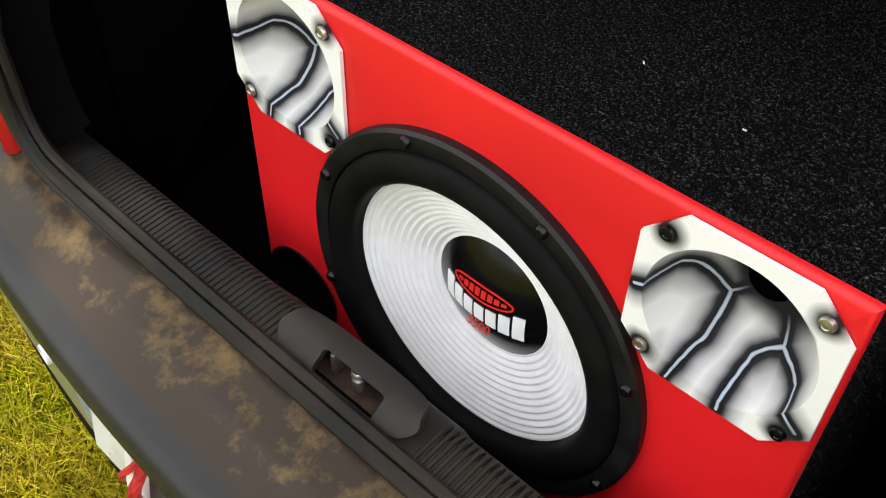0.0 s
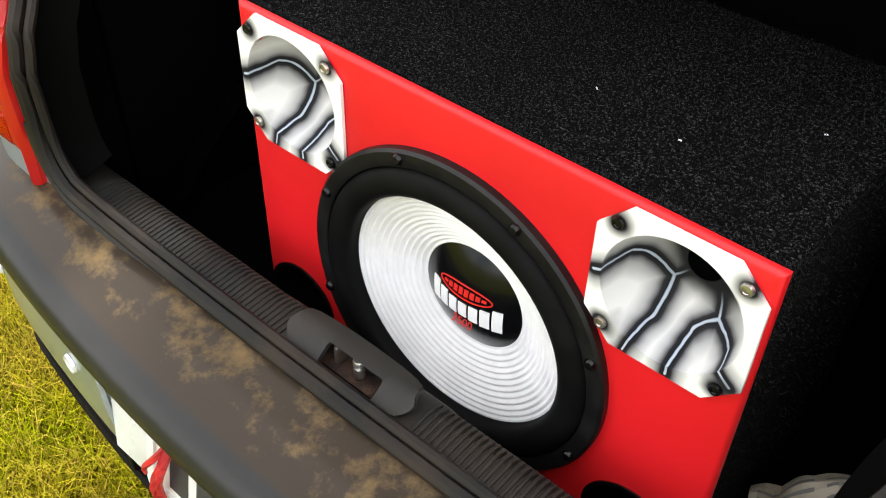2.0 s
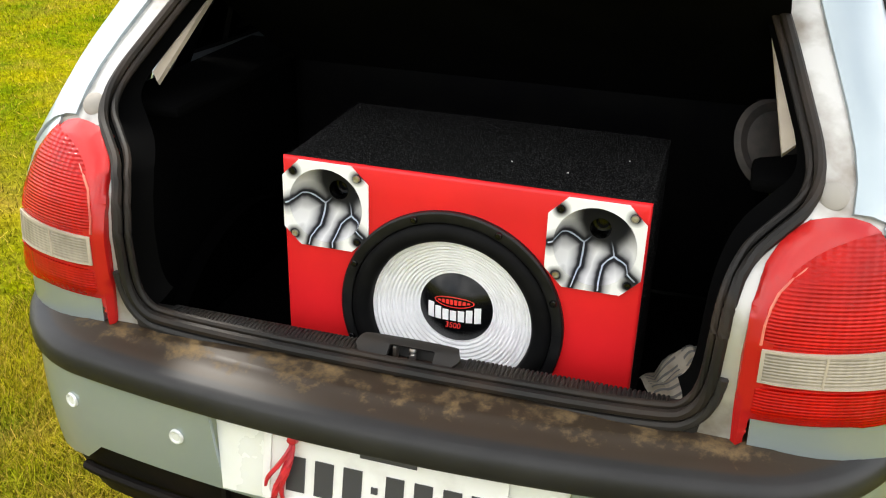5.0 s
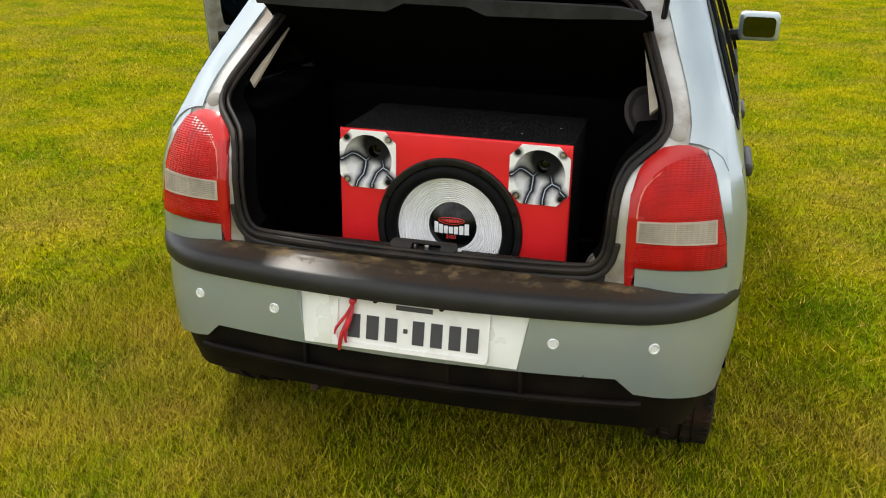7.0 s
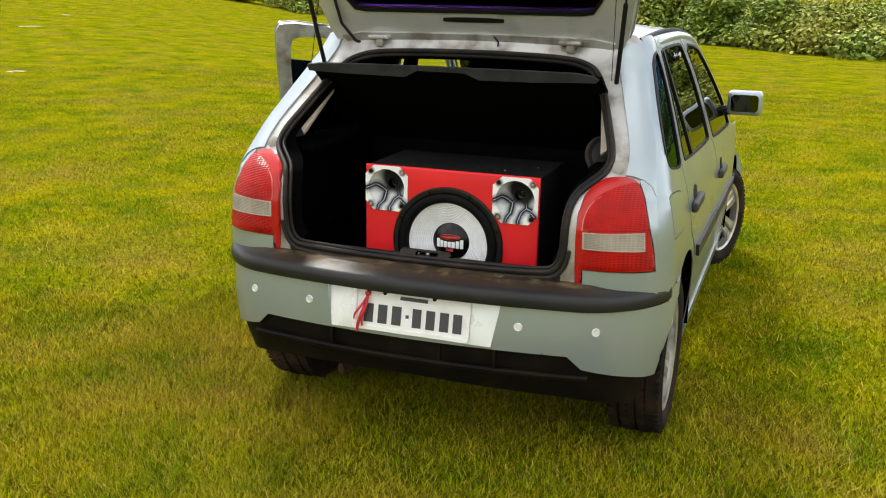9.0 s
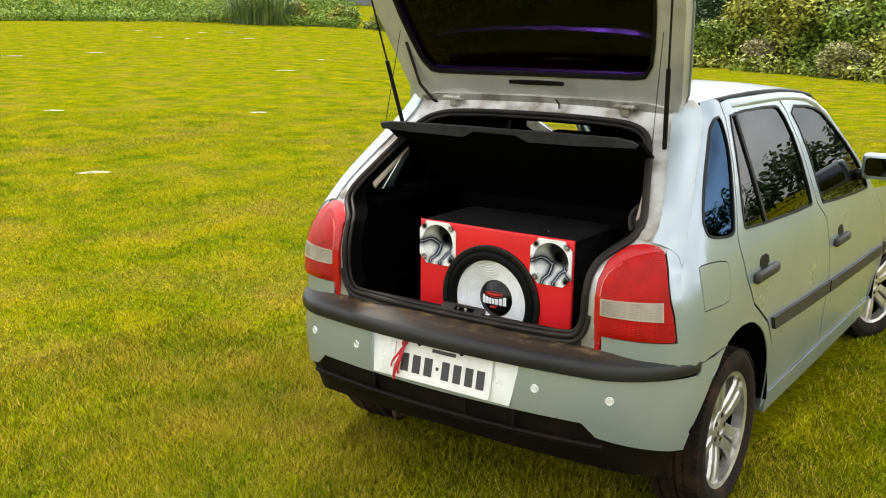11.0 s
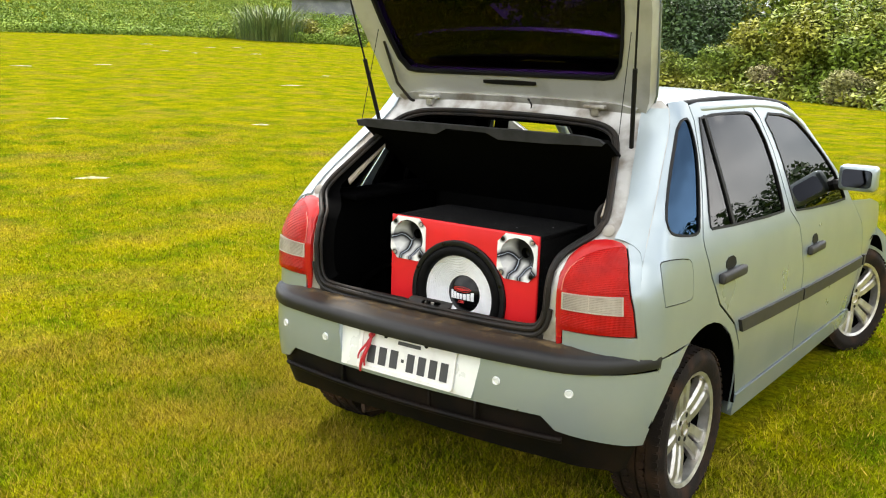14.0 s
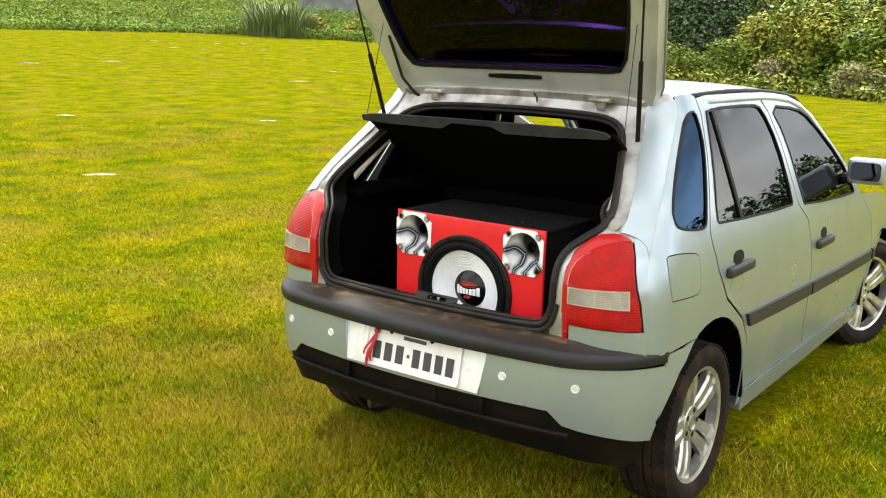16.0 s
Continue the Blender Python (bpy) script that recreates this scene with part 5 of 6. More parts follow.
# wheels


def make_wheel():
    """A wheel in its own space: hub at the origin, outer face towards +x."""
    w = new("wheel")
    R, r = 0.292, 0.206
    prof = [(r - 0.006, -0.075), (r + 0.012, -0.092), (0.25, -0.098), (R - 0.022, -0.094), (R - 0.004, -0.080), (R, -0.06)]
    for a in (-0.045, -0.015, 0.015, 0.045):
        prof += [(R, a - 0.011), (R - 0.008, a - 0.009), (R - 0.008, a - 0.004), (R, a - 0.002)]
    prof += [(R, 0.06), (R - 0.004, 0.080), (R - 0.022, 0.092), (0.262, 0.095), (0.258, 0.0965), (0.25, 0.096), (r + 0.012, 0.090), (r - 0.006, 0.075)]
    ty = part("tyre", lathe(prof, 72, 'x'), TYRE, w, "dusty black tyre")
    tr = bmesh.new()
    for q in range(64):
        a = q * 2 * math.pi / 64
        for x0, x1, sk in ((-0.088, -0.058, 0.0), (-0.04, -0.016, 0.03), (0.016, 0.04, 0.06), (0.058, 0.088, 0.02)):
            b = block(x0, x1, -0.0085, 0.0085, R - 0.006, R + (0.003 if abs(x0 + x1) < 0.1 else -0.001), 0, 1)
            moved(b, Matrix.Rotation(a + sk, 4, 'X'))
            me = bpy.data.meshes.new("t")
            b.to_mesh(me)
            tr.from_mesh(me)
            bpy.data.meshes.remove(me)
            b.free()
    tagged(part("tread", tr, TYRE, ty, smooth=False), kind="stuff")
    rim = part("rim", lathe([(r - 0.03, -0.07), (r - 0.012, -0.075), (r - 0.018, 0.02), (r - 0.010, 0.066), (r - 0.012, 0.078), (r + 0.002, 0.084), (r + 0.004, 0.078), (r - 0.002, 0.06), (r - 0.002, -0.075)], 64, 'x'), RIM, w, "silver alloy rim")
    part("barrel", lathe([(r - 0.020, 0.040), (r - 0.022, -0.02), (0.05, -0.03), (0.0, -0.03)], 48, 'x'), DARK, rim)
    for q in range(5):
        a = q * 2 * math.pi / 5 + 0.3
        sp = bmesh.new()
        for off in (-1, 1):
            pts = []
            for rr, t, xx, hw in ((0.045, 0.021, 0.052, 0.020), (0.10, 0.026, 0.064, 0.021), (0.16, 0.030, 0.070, 0.023), (r - 0.008, 0.037, 0.066, 0.028)):
                pts.append((rr, off * t, xx, hw))
            rows = []
            for rr, t, xx, hw in pts:
                rows.append([sp.verts.new(v) for v in ((xx - 0.010, t - hw, rr), (xx, t - hw * 0.72, rr), (xx, t + hw * 0.72, rr), (xx - 0.010, t + hw, rr), (xx - 0.036, t + hw * 0.85, rr), (xx - 0.036, t - hw * 0.85, rr))])
            for c, d in zip(rows, rows[1:]):
                for i in range(6):
                    sp.faces.new([c[i], c[(i + 1) % 6], d[(i + 1) % 6], d[i]])
            sp.faces.new(rows[0])
            sp.faces.new(rows[-1])
        part("spoke", moved(sp, Matrix.Rotation(a, 4, 'X')), RIM, rim, angle=25)
        part("wheel_bolt", moved(lathe([(0, 0.0600), (0.0095, 0.0600), (0.0105, 0.05), (0, 0.05)], 12, 'x'), Matrix.Rotation(a + 0.63, 4, 'X') @ Matrix.Translation((0, 0, 0.047))), TRIM, rim)
    part("hub", lathe([(0, 0.06), (0.062, 0.058), (0.070, 0.045), (0.070, 0.02), (0, 0.02)], 40, 'x'), RIM, rim)
    part("hub_cap", lathe([(0, 0.058), (0.018, 0.059), (0.024, 0.064), (0.030, 0.062), (0.031, 0.05), (0, 0.05)], 32, 'x'), STEEL, rim, "dull round hub cap")
    part("brake_disc", lathe([(0, 0.01), (0.13, 0.01), (0.13, -0.01), (0, -0.01)], 40, 'x'), DARK, w)
    return w


w0 = make_wheel()
w0.parent = car
w0.matrix_world = pose(0.686, 0.765, 0.289)
tagged(w0, "alloy wheel with dusty tyre")
for m in (pose(0.682, 3.23, 0.289, 0, 0, -20), pose(-0.686, 0.765, 0.289, 0, 0, 180), pose(-0.682, 3.23, 0.289, 0, 0, 160)):
    c = copy_thing(w0, m)
    c.parent = car
for sx in (-1, 1):
    for yc, rr in ((0.74, 0.405), (3.28, 0.36)):
        wl_bm = bmesh.new()
        prev = None
        for a in range(0, 161 if yc < 1 else 181, 4):
            row = [wl_bm.verts.new((sx * x, yc + rr * math.cos(radians(a)), 0.285 + rr * math.sin(radians(a)))) for x in (0.55, 0.788)]
            if prev:
                wl_bm.faces.new([prev[0], prev[1], row[1], row[0]])
            prev = row
        part("arch_liner", wl_bm, DARK, car)
part("silencer", tube([(-0.40, 0.42, 0.285), (-0.20, 0.42, 0.285)], 0.06, 20), RUST, car, "rusty exhaust silencer")
part("exhaust_pipe", tube([(-0.26, 0.42, 0.26), (-0.30, 0.34, 0.242), (-0.33, 0.28, 0.240)], 0.02, 12), RUST, car)

# ---- loudspeaker box in the boot ----
BW, BH, BD = 0.307, 0.497, 0.345
box = thing("speaker_box", "red vinyl and black carpet speaker box in the boot", "speaker", pose(0.052, 0.342, 0.4845, 0, 0.3, 0.5))
for nm, a in (("carpet_top", (-BW, BW, 0.0075, BD, BH - 0.018, BH)), ("carpet_base", (-BW, BW, 0.0075, BD, 0.0, 0.018)), ("carpet_side", (-BW, -BW + 0.008, 0.0075, BD, 0.016, BH - 0.016)), ("carpet_side", (BW - 0.008, BW, 0.0075, BD, 0.016, BH - 0.016)), ("carpet_back", (-BW + 0.017, BW - 0.017, BD - 0.018, BD - 0.002, 0.017, BH - 0.017))):
    part(nm, block(*a, 0.004, 2), CARPET, box, "fuzzy black carpet covering")

FIBRE = mat("carpet_fibre", (0.022, 0.022, 0.023), 0.9, 0, island=0.9, spec=0.08)
rng = np.random.default_rng(31)
fuzz = []
for k in range(26000):
    a, b, face = rng.random(), rng.random(), rng.random()
    if face < 0.62:
        p, up = Vector((-BW + 2 * BW * a, 0.009 + (BD - 0.009) * b, BH)), Vector((0, 0, 1))
    elif face < 0.72:
        p, up = Vector((-BW + 2 * BW * a, 0.0085 + 0.012 * b, BH)), Vector((0, -0.5, 1))
    else:
        sgn = 1 if face < 0.88 else -1
        p, up = Vector((sgn * BW, 0.009 + (BD - 0.009) * b ** 1.6, BH * a)), Vector((sgn, -0.2, 0))
    lean = Vector(rng.normal(size=3)) * 0.8
    tip = p + (up + lean).normalized() * rng.uniform(0.002, 0.0045)
    side = Vector(rng.normal(size=3)).normalized() * 0.00045
    fuzz += [p - side, p + side, tip]
me = bpy.data.meshes.new("carpet_fuzz")
me.from_pydata(fuzz, [], [(i, i + 1, i + 2) for i in range(0, len(fuzz), 3)])
me.materials.append(FIBRE)
fz = new("carpet_fuzz", me)
fz.parent = box
tagged(fz, "loose black carpet fibres", kind="stuff")


def flat(x, z):
    return Vector((x, 0, z))


def circle(cx, cz, r, n=48):
    return [(cx + r * math.cos(q * 2 * math.pi / n), cz + r * math.sin(q * 2 * math.pi / n)) for q in range(n)]


HORN_L, HORN_R = (-0.230, 0.4205), (0.228, 0.4185)
SPX, SPZ = -0.005, 0.2465
front = panel(chaikin([(-BW - 0.002, 0.0), (BW + 0.002, 0.0), (BW + 0.002, BH + 0.003), (BW - 0.004, BH + 0.003), (-BW + 0.004, BH + 0.003), (-BW - 0.002, BH + 0.003)], 0), flat, [circle(HORN_L[0], HORN_L[1], 0.067), circle(HORN_R[0], HORN_R[1], 0.067), circle(SPX, SPZ, 0.178), circle(-0.248, 0.106, 0.052, 28), circle(0.240, 0.106, 0.052, 28)], 0.06, 0.008, 0.0, (0, -1, 0))
fb = bmesh.new()
me = bpy.data.meshes.new("t")
front.to_mesh(me)
fb.from_mesh(me)
bpy.data.meshes.remove(me)
rim_edges = [e for e in fb.edges if all(abs(v.co.y) < 1e-5 for v in e.verts) and (all(abs(abs(v.co.x) - BW - 0.002) < 1e-4 for v in e.verts) or all(v.co.z > BH + 0.002 for v in e.verts))]
bmesh.ops.bevel(fb, geom=rim_edges, offset=0.006, segments=3, affect='EDGES', profile=0.5)
part("red_baffle", fb, RED, box, "padded red vinyl front board")
for px in (-0.248, 0.240):
    pr = lathe([(0.056, -0.001), (0.056, -0.003), (0.051, -0.003), (0.050, 0.12), (0.0, 0.12)], 36)
    po = moved(pr, Matrix.Translation((px, 0, 0.106)))
    part("bass_port", po, GLOSS_BLACK, box, "black round bass port")

sub = part("subwoofer", moved(lathe([(0.197, 0.0), (0.197, -0.008), (0.194, -0.011), (0.182, -0.012), (0.178, -0.010), (0.176, 0.004), (0.17, 0.03)], 96), Matrix.Translation((SPX, 0, SPZ))), BASKET, box, "large black and white subwoofer")
part("surround", moved(lathe([(0.177, -0.004)] + [(0.160 + 0.017 * math.cos(a), -0.004 - 0.014 * math.sin(a)) for a in np.linspace(0.15, math.pi, 12)] + [(0.142, 0.010), (0.139, 0.016)], 96), Matrix.Translation((SPX, 0, SPZ))), FOAM, sub, "black rubber surround")
prof = []
for r in np.linspace(0.1435, 0.062, 120):
    t = (0.1435 - r) / 0.0815
    prof.append((r, 0.004 + 0.036 * t ** 1.1 + 0.0014 * math.sin((r - 0.062) / 0.0062 * 2 * math.pi) * (1 if r < 0.1405 else 0)))
part("cone", moved(lathe(prof, 96), Matrix.Translation((SPX, 0, SPZ))), WHITE_CONE, sub, "white ridged paper cone")


def dome(x, z):
    r = math.hypot(x, z)
    return Vector((SPX + x, 0.038 - 0.020 * (1 - (r / 0.068) ** 2) - 0.001, SPZ + z))


cap = part("dust_cap", moved(lathe([(r, 0.038 - 0.020 * (1 - (r / 0.068) ** 2)) for r in np.linspace(0.068, 0.0, 18)], 64), Matrix.Translation((SPX, 0, SPZ))), GLOSS_BLACK, sub, "glossy black dust cap with printed marks")


def print_on(outline, material, label="", holes=()):
    part("printed_mark", panel(outline, dome, holes, 0.008, 0.001, 0.0004, (0, -1, 0)), material, cap, label)


def oval(cx, cz, a, b, n=40):
    return [(cx + a * math.cos(q * 2 * math.pi / n), cz + b * math.sin(q * 2 * math.pi / n)) for q in range(n)]


print_on(oval(0, 0.0185, 0.036, 0.0095), LOGO_RED, "red oval outline", [oval(0, 0.0185, 0.0342, 0.0080)])
for i in range(8):
    x = -0.026 + i * 0.0074
    h = 0.0045 - 0.000004 * (i - 3.5) ** 2 * 60
    print_on([(x - 0.0027, 0.0185 - h), (x + 0.0027, 0.0185 - h), (x + 0.0027, 0.0185 + h), (x - 0.0027, 0.0185 + h)], LOGO_RED)
for i in range(7):
    x = -0.042 + i * 0.0140
    k = abs(i - 3) / 3
    z0, z1 = -0.0165 - 0.003 * k, 0.003 + 0.008 * k * k
    print_on([(x - 0.0056, z0), (x + 0.0056, z0), (x + 0.0056, z1), (x - 0.0056, z1)], LOGO_WHITE, "white printed bar")


def lettering(text, size, parent, material, place):
    cu = bpy.data.curves.new("text", 'FONT')
    cu.body, cu.size, cu.align_x, cu.align_y, cu.extrude = text, size, 'CENTER', 'CENTER', 0.0003
    tmp = new("text", cu)
    me = bpy.data.meshes.new_from_object(tmp.evaluated_get(bpy.context.evaluated_depsgraph_get()))
    bpy.data.objects.remove(tmp)
    bm = bmesh.new()
    bm.from_mesh(me)
    bpy.data.meshes.remove(me)
    return part("printed_number", moved(bm, place), material, parent, smooth=False)


q = dome(0, -0.0265)
lettering("3500", 0.014, cap, LOGO_RED, Matrix.Translation((q.x, q.y - 0.0014, q.z)) @ Matrix.Rotation(radians(90 - 17), 4, 'X'))
for i in range(8):
    a = i * math.pi / 4 + 0.35
    b = lathe([(0, -0.016), (0.0045, -0.0158), (0.0065, -0.013), (0.0065, -0.009), (0, -0.009)], 14)
    part("frame_screw", moved(b, Matrix.Translation((SPX + 0.188 * math.cos(a), 0, SPZ + 0.188 * math.sin(a)))), GLOSS_BLACK, sub)


def make_horn(cx, cz):
    """A veined white horn: octagonal flange, round mouth and a throat that runs back off centre."""
    hn = new("horn")
    hn.parent = box
    hn.location = (cx, 0, cz)
    tagged(hn, "white tweeter horn with smoky black veins")
    o, h = 0.0775, 0.047
    line = [(-o, -h), (-h, -o), (h, -o), (o, -h), (o, h), (h, o), (-h, o), (-o, h)]
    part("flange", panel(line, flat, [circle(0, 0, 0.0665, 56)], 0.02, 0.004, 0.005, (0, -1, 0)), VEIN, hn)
    fl = bmesh.new()
    rings = []
    for a in np.linspace(0, 90, 19):
        t = math.sin(radians(a))
        r = 0.0175 + (0.0667 - 0.0175) * math.cos(radians(a)) ** 0.85
        y = -0.005 + 0.060 * t
        cxx, czz = 0.0, 0.008 * t
        rings.append([fl.verts.new((cxx + r * math.cos(q * 2 * math.pi / 56), y, czz + r * math.sin(q * 2 * math.pi / 56))) for q in range(56)])
    for a, b in zip(rings, rings[1:]):
        for q in range(56):
            fl.faces.new([a[q], a[(q + 1) % 56], b[(q + 1) % 56], b[q]])
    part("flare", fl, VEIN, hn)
    part("throat", moved(lathe([(0.0177, 0.054), (0.0170, 0.085), (0.012, 0.086), (0.010, 0.080), (0.0, 0.078)], 32), Matrix.Translation((0.0, 0, 0.008))), GLOSS_BLACK, hn, "dark horn throat")
    for sx in (-1, 1):
        for sz in (-1, 1):
            s = lathe([(0, -0.0085), (0.0025, -0.0080), (0.0030, -0.0088), (0.0052, -0.0085), (0.0062, -0.006), (0.0062, -0.004), (0, -0.004)], 16)
            part("screw", moved(s, Matrix.Translation((sx * 0.0575, 0, sz * 0.0575))), STEEL if sx == sz else GLOSS_BLACK, hn)
    return hn


make_horn(*HORN_L)
make_horn(*HORN_R)
for x, y in ((0.25, 0.195), (0.06, 0.12), (0.16, 0.10)):
    part("lint_speck", moved(block(-0.0016, 0.0016, -0.0005, 0.0005, 0, 0.001, 0), Matrix.Translation((x, y, BH)) @ Matrix.Rotation(x * 40, 4, 'Z')), LOGO_WHITE, box)

# crumpled newspaper beside the box


def crumple(name, label, m, sx, sy):
    root = thing(name, label, "newspaper", m)
    bm = bmesh.new()
    n = 18
    g = {}

    def height(u, v):
        return 0.05 + 0.06 * noise.noise((u * 9, v * 9, 3)) + 0.03 * abs(noise.noise((u * 25, v * 25, 7)))
    for i in range(n + 1):
        for j in range(n + 1):
            u, v = (i / n - 0.5) * sx, (j / n - 0.5) * sy
            g[i, j] = bm.verts.new((u, v, max(0.001, height(u, v))))
    for i in range(n):
        for j in range(n):
            bm.faces.new([g[i, j], g[i + 1, j], g[i + 1, j + 1], g[i, j + 1]])
    part("sheet", bm, PAPER, root, smooth=True, angle=20)
    for k in range(14):
        v = -sy * 0.42 + k * sy * 0.062
        for u0, u1 in ((-sx * 0.44, -sx * 0.05), (sx * 0.03, sx * 0.42)):
            us = np.linspace(u0, u1, 12)
            b = bmesh.new()
            rows = [[b.verts.new((u, v + dv, max(0.001, height(u, v + dv)) + 0.0022)) for dv in (0, 0.0035)] for u in us]
            for a, c in zip(rows, rows[1:]):
                b.faces.new([a[0], c[0], c[1], a[1]])
            part("print_bar", b, mat("newsprint_ink", (0.16, 0.15, 0.14), 0.9) if k == 0 and u0 < 0 else bpy.data.materials["newsprint_ink"], root)
    return root


crumple("newspaper", "crumpled newspaper on the boot floor", pose(0.470, 0.425, 0.575, 10, -14, 24), 0.14, 0.17)
paper_base = block(-0.08, 0.08, -0.07, 0.07, 0, 0.12, 0.02, 3)
pb = new("cardboard_wad", finish("cardboard_wad", paper_base, DARK))
pb.matrix_world = pose(0.475, 0.425, 0.4845, 0, 0, 24)
tagged(pb, "dark cloth wad under the newspaper", "cloth")

# ---- lawn blades ----


def blades(name, count, sample, h0, h1, width, material, label, category, lean=2.0, kind="stuff"):
    rng = np.random.default_rng(5)
    x, y = sample(rng, count)
    count = len(x)
    z = np.array([ground_z(a, b) for a, b in zip(x, y)]) if h1 > 0.2 or name != "lawn_grass" else ground_grid(x, y)
    h = rng.uniform(h0, h1, count)
    a = rng.uniform(0, 2 * math.pi, count)
    b = a + rng.uniform(-0.9, 0.9, count) + math.pi / 2
    ln = rng.uniform(0.2, lean, count) * h
    w = width * rng.uniform(0.6, 1.3, count)
    p0 = np.stack([x - np.cos(a) * w, y - np.sin(a) * w, z - 0.004], 1)
    p1 = np.stack([x + np.cos(a) * w, y + np.sin(a) * w, z - 0.004], 1)
    tip = np.stack([x + np.cos(b) * ln, y + np.sin(b) * ln, z + h], 1)
    v = np.stack([p0, p1, tip], 1).reshape(-1, 3)
    me = bpy.data.meshes.new(name)
    me.vertices.add(len(v))
    me.vertices.foreach_set("co", v.reshape(-1).astype(np.float32))
    me.loops.add(count * 3)
    me.loops.foreach_set("vertex_index", np.arange(count * 3, dtype=np.int32))
    me.polygons.add(count)
    me.polygons.foreach_set("loop_start", (np.arange(count) * 3).astype(np.int32))
    me.update(calc_edges=True)
    me.materials.append(material)
    return tagged(new(name, me), label, category, kind=kind)


def ground_grid(x, y):
    d = np.hypot(x - EYE.x, y - EYE.y)
    e, h = edge_at(np.degrees(np.arctan2(x - EYE.x, y - EYE.y)))
    r = np.minimum(d / e, 1)
    return h * np.maximum(0, r - 0.16) ** 1.3 / 0.84 ** 1.3


def near_lawn(rng, n):
    d = 0.6 + 17 * rng.random(n) ** 1.55
    a = radians(-75) + radians(115) * rng.random(n)
    x, y = EYE.x + d * np.sin(a), EYE.y + d * np.cos(a)
    k = ~((np.abs(x) < 0.7) & (y > 1.2) & (y < 3.4))
    return x[k], y[k]


blades("lawn_grass", 950000, near_lawn, 0.010, 0.030, 0.0027, BLADE, "short mown lawn grass, green and straw", "grass")


def behind_lawn(rng, n):
    return rng.uniform(-2.6, 1.8, n), rng.uniform(-2.2, 1.2, n)


blades("lawn_grass", 200000, behind_lawn, 0.012, 0.034, 0.0022, BLADE, "short mown lawn grass behind the car", "grass")


def verge_lawn(rng, n):
    return rng.uniform(-1.7, -0.35, n), rng.uniform(-0.5, 1.6, n)


blades("lawn_grass", 110000, verge_lawn, 0.012, 0.038, 0.0020, BLADE, "longer lawn grass beside the car", "grass")


def polar(az, d):
    x, y = EYE.x + d * math.sin(radians(az)), EYE.y + d * math.cos(radians(az))
    return x, y, ground_z(x, y)


# pale worn patches
for az, el_d, s in ((-45, 26, 0.5), (-48, 44, 0.6), (-49.5, 44, 0.4), (-47, 40, 0.5), (-56.3, 11.5, 0.28), (-46.8, 17, 0.25), (-57.9, 18, 0.3), (-59.6, 32, 0.6), (-55.3, 33, 0.6), (-52, 41, 0.5), (-50.4, 40, 0.35), (-53, 46, 0.5), (-43, 30, 0.3)):
    x, y, z = polar(az, el_d)
    bm = bmesh.new()
    n = 20
    c = bm.verts.new((0, 0, 0.018))
    ring = [bm.verts.new((s * (0.5 + 0.9 * noise.noise((az, q * 0.9, 1))) * math.cos(q * 2 * math.pi / n), 0.5 * s * (0.7 + 0.5 * noise.noise((az, q * 0.9, 5))) * math.sin(q * 2 * math.pi / n), 0.0)) for q in range(n)]
    for q in range(n):
        bm.faces.new([c, ring[q], ring[(q + 1) % n]])
    ob = new("straw_patch", finish("straw_patch", bm, SAND))
    ob.matrix_world = pose(x, y, z, 0, 0, -az)
    tagged(ob, "pale patch of dry straw on the lawn", "straw", "straw patches")


# ---- shrubs, crop and far trees ----


def leaf_cloud(centres, count, size, material, seed, flat_share=0.3, aspect=0.45):
    """Many small bent leaves strewn over ellipsoid clumps (x, y, z, rx, ry, rz)."""
    rng = np.random.default_rng(seed)
    c = np.array(centres)
    wgt = c[:, 3] * c[:, 5]
    i = rng.choice(len(c), count, p=wgt / wgt.sum())
    d = rng.normal(size=(count, 3))
    d /= np.linalg.norm(d, axis=1)[:, None]
    r = rng.uniform(0.55, 1.08, count)[:, None]
    p = c[i, :3] + d * c[i, 3:] * r
    t = rng.normal(size=(count, 3))
    t[:, 2] = t[:, 2] * 0.5 - 0.25
    t /= np.linalg.norm(t, axis=1)[:, None]
    nrm = d + rng.normal(size=(count, 3)) * 0.5 + np.array([0, 0, 0.5])
    s = np.cross(t, nrm)
    s /= np.maximum(1e-6, np.linalg.norm(s, axis=1))[:, None]
    L = (size * rng.uniform(0.6, 1.4, count))[:, None]
    W = L * aspect
    v = np.stack([p, p + t * L * 0.45 + s * W * 0.5, p + t * L, p + t * L * 0.45 - s * W * 0.5], 1).reshape(-1, 3)
    f = np.arange(count * 4).reshape(-1, 4)
    me = bpy.data.meshes.new("crown")
    me.vertices.add(len(v))
    me.vertices.foreach_set("co", v.reshape(-1).astype(np.float32))
    me.loops.add(count * 4)
    me.loops.foreach_set("vertex_index", f.reshape(-1).astype(np.int32))
    me.polygons.add(count)
    me.polygons.foreach_set("loop_start", (np.arange(count) * 4).astype(np.int32))
    me.update(calc_edges=True)
    me.materials.append(material)
    return me


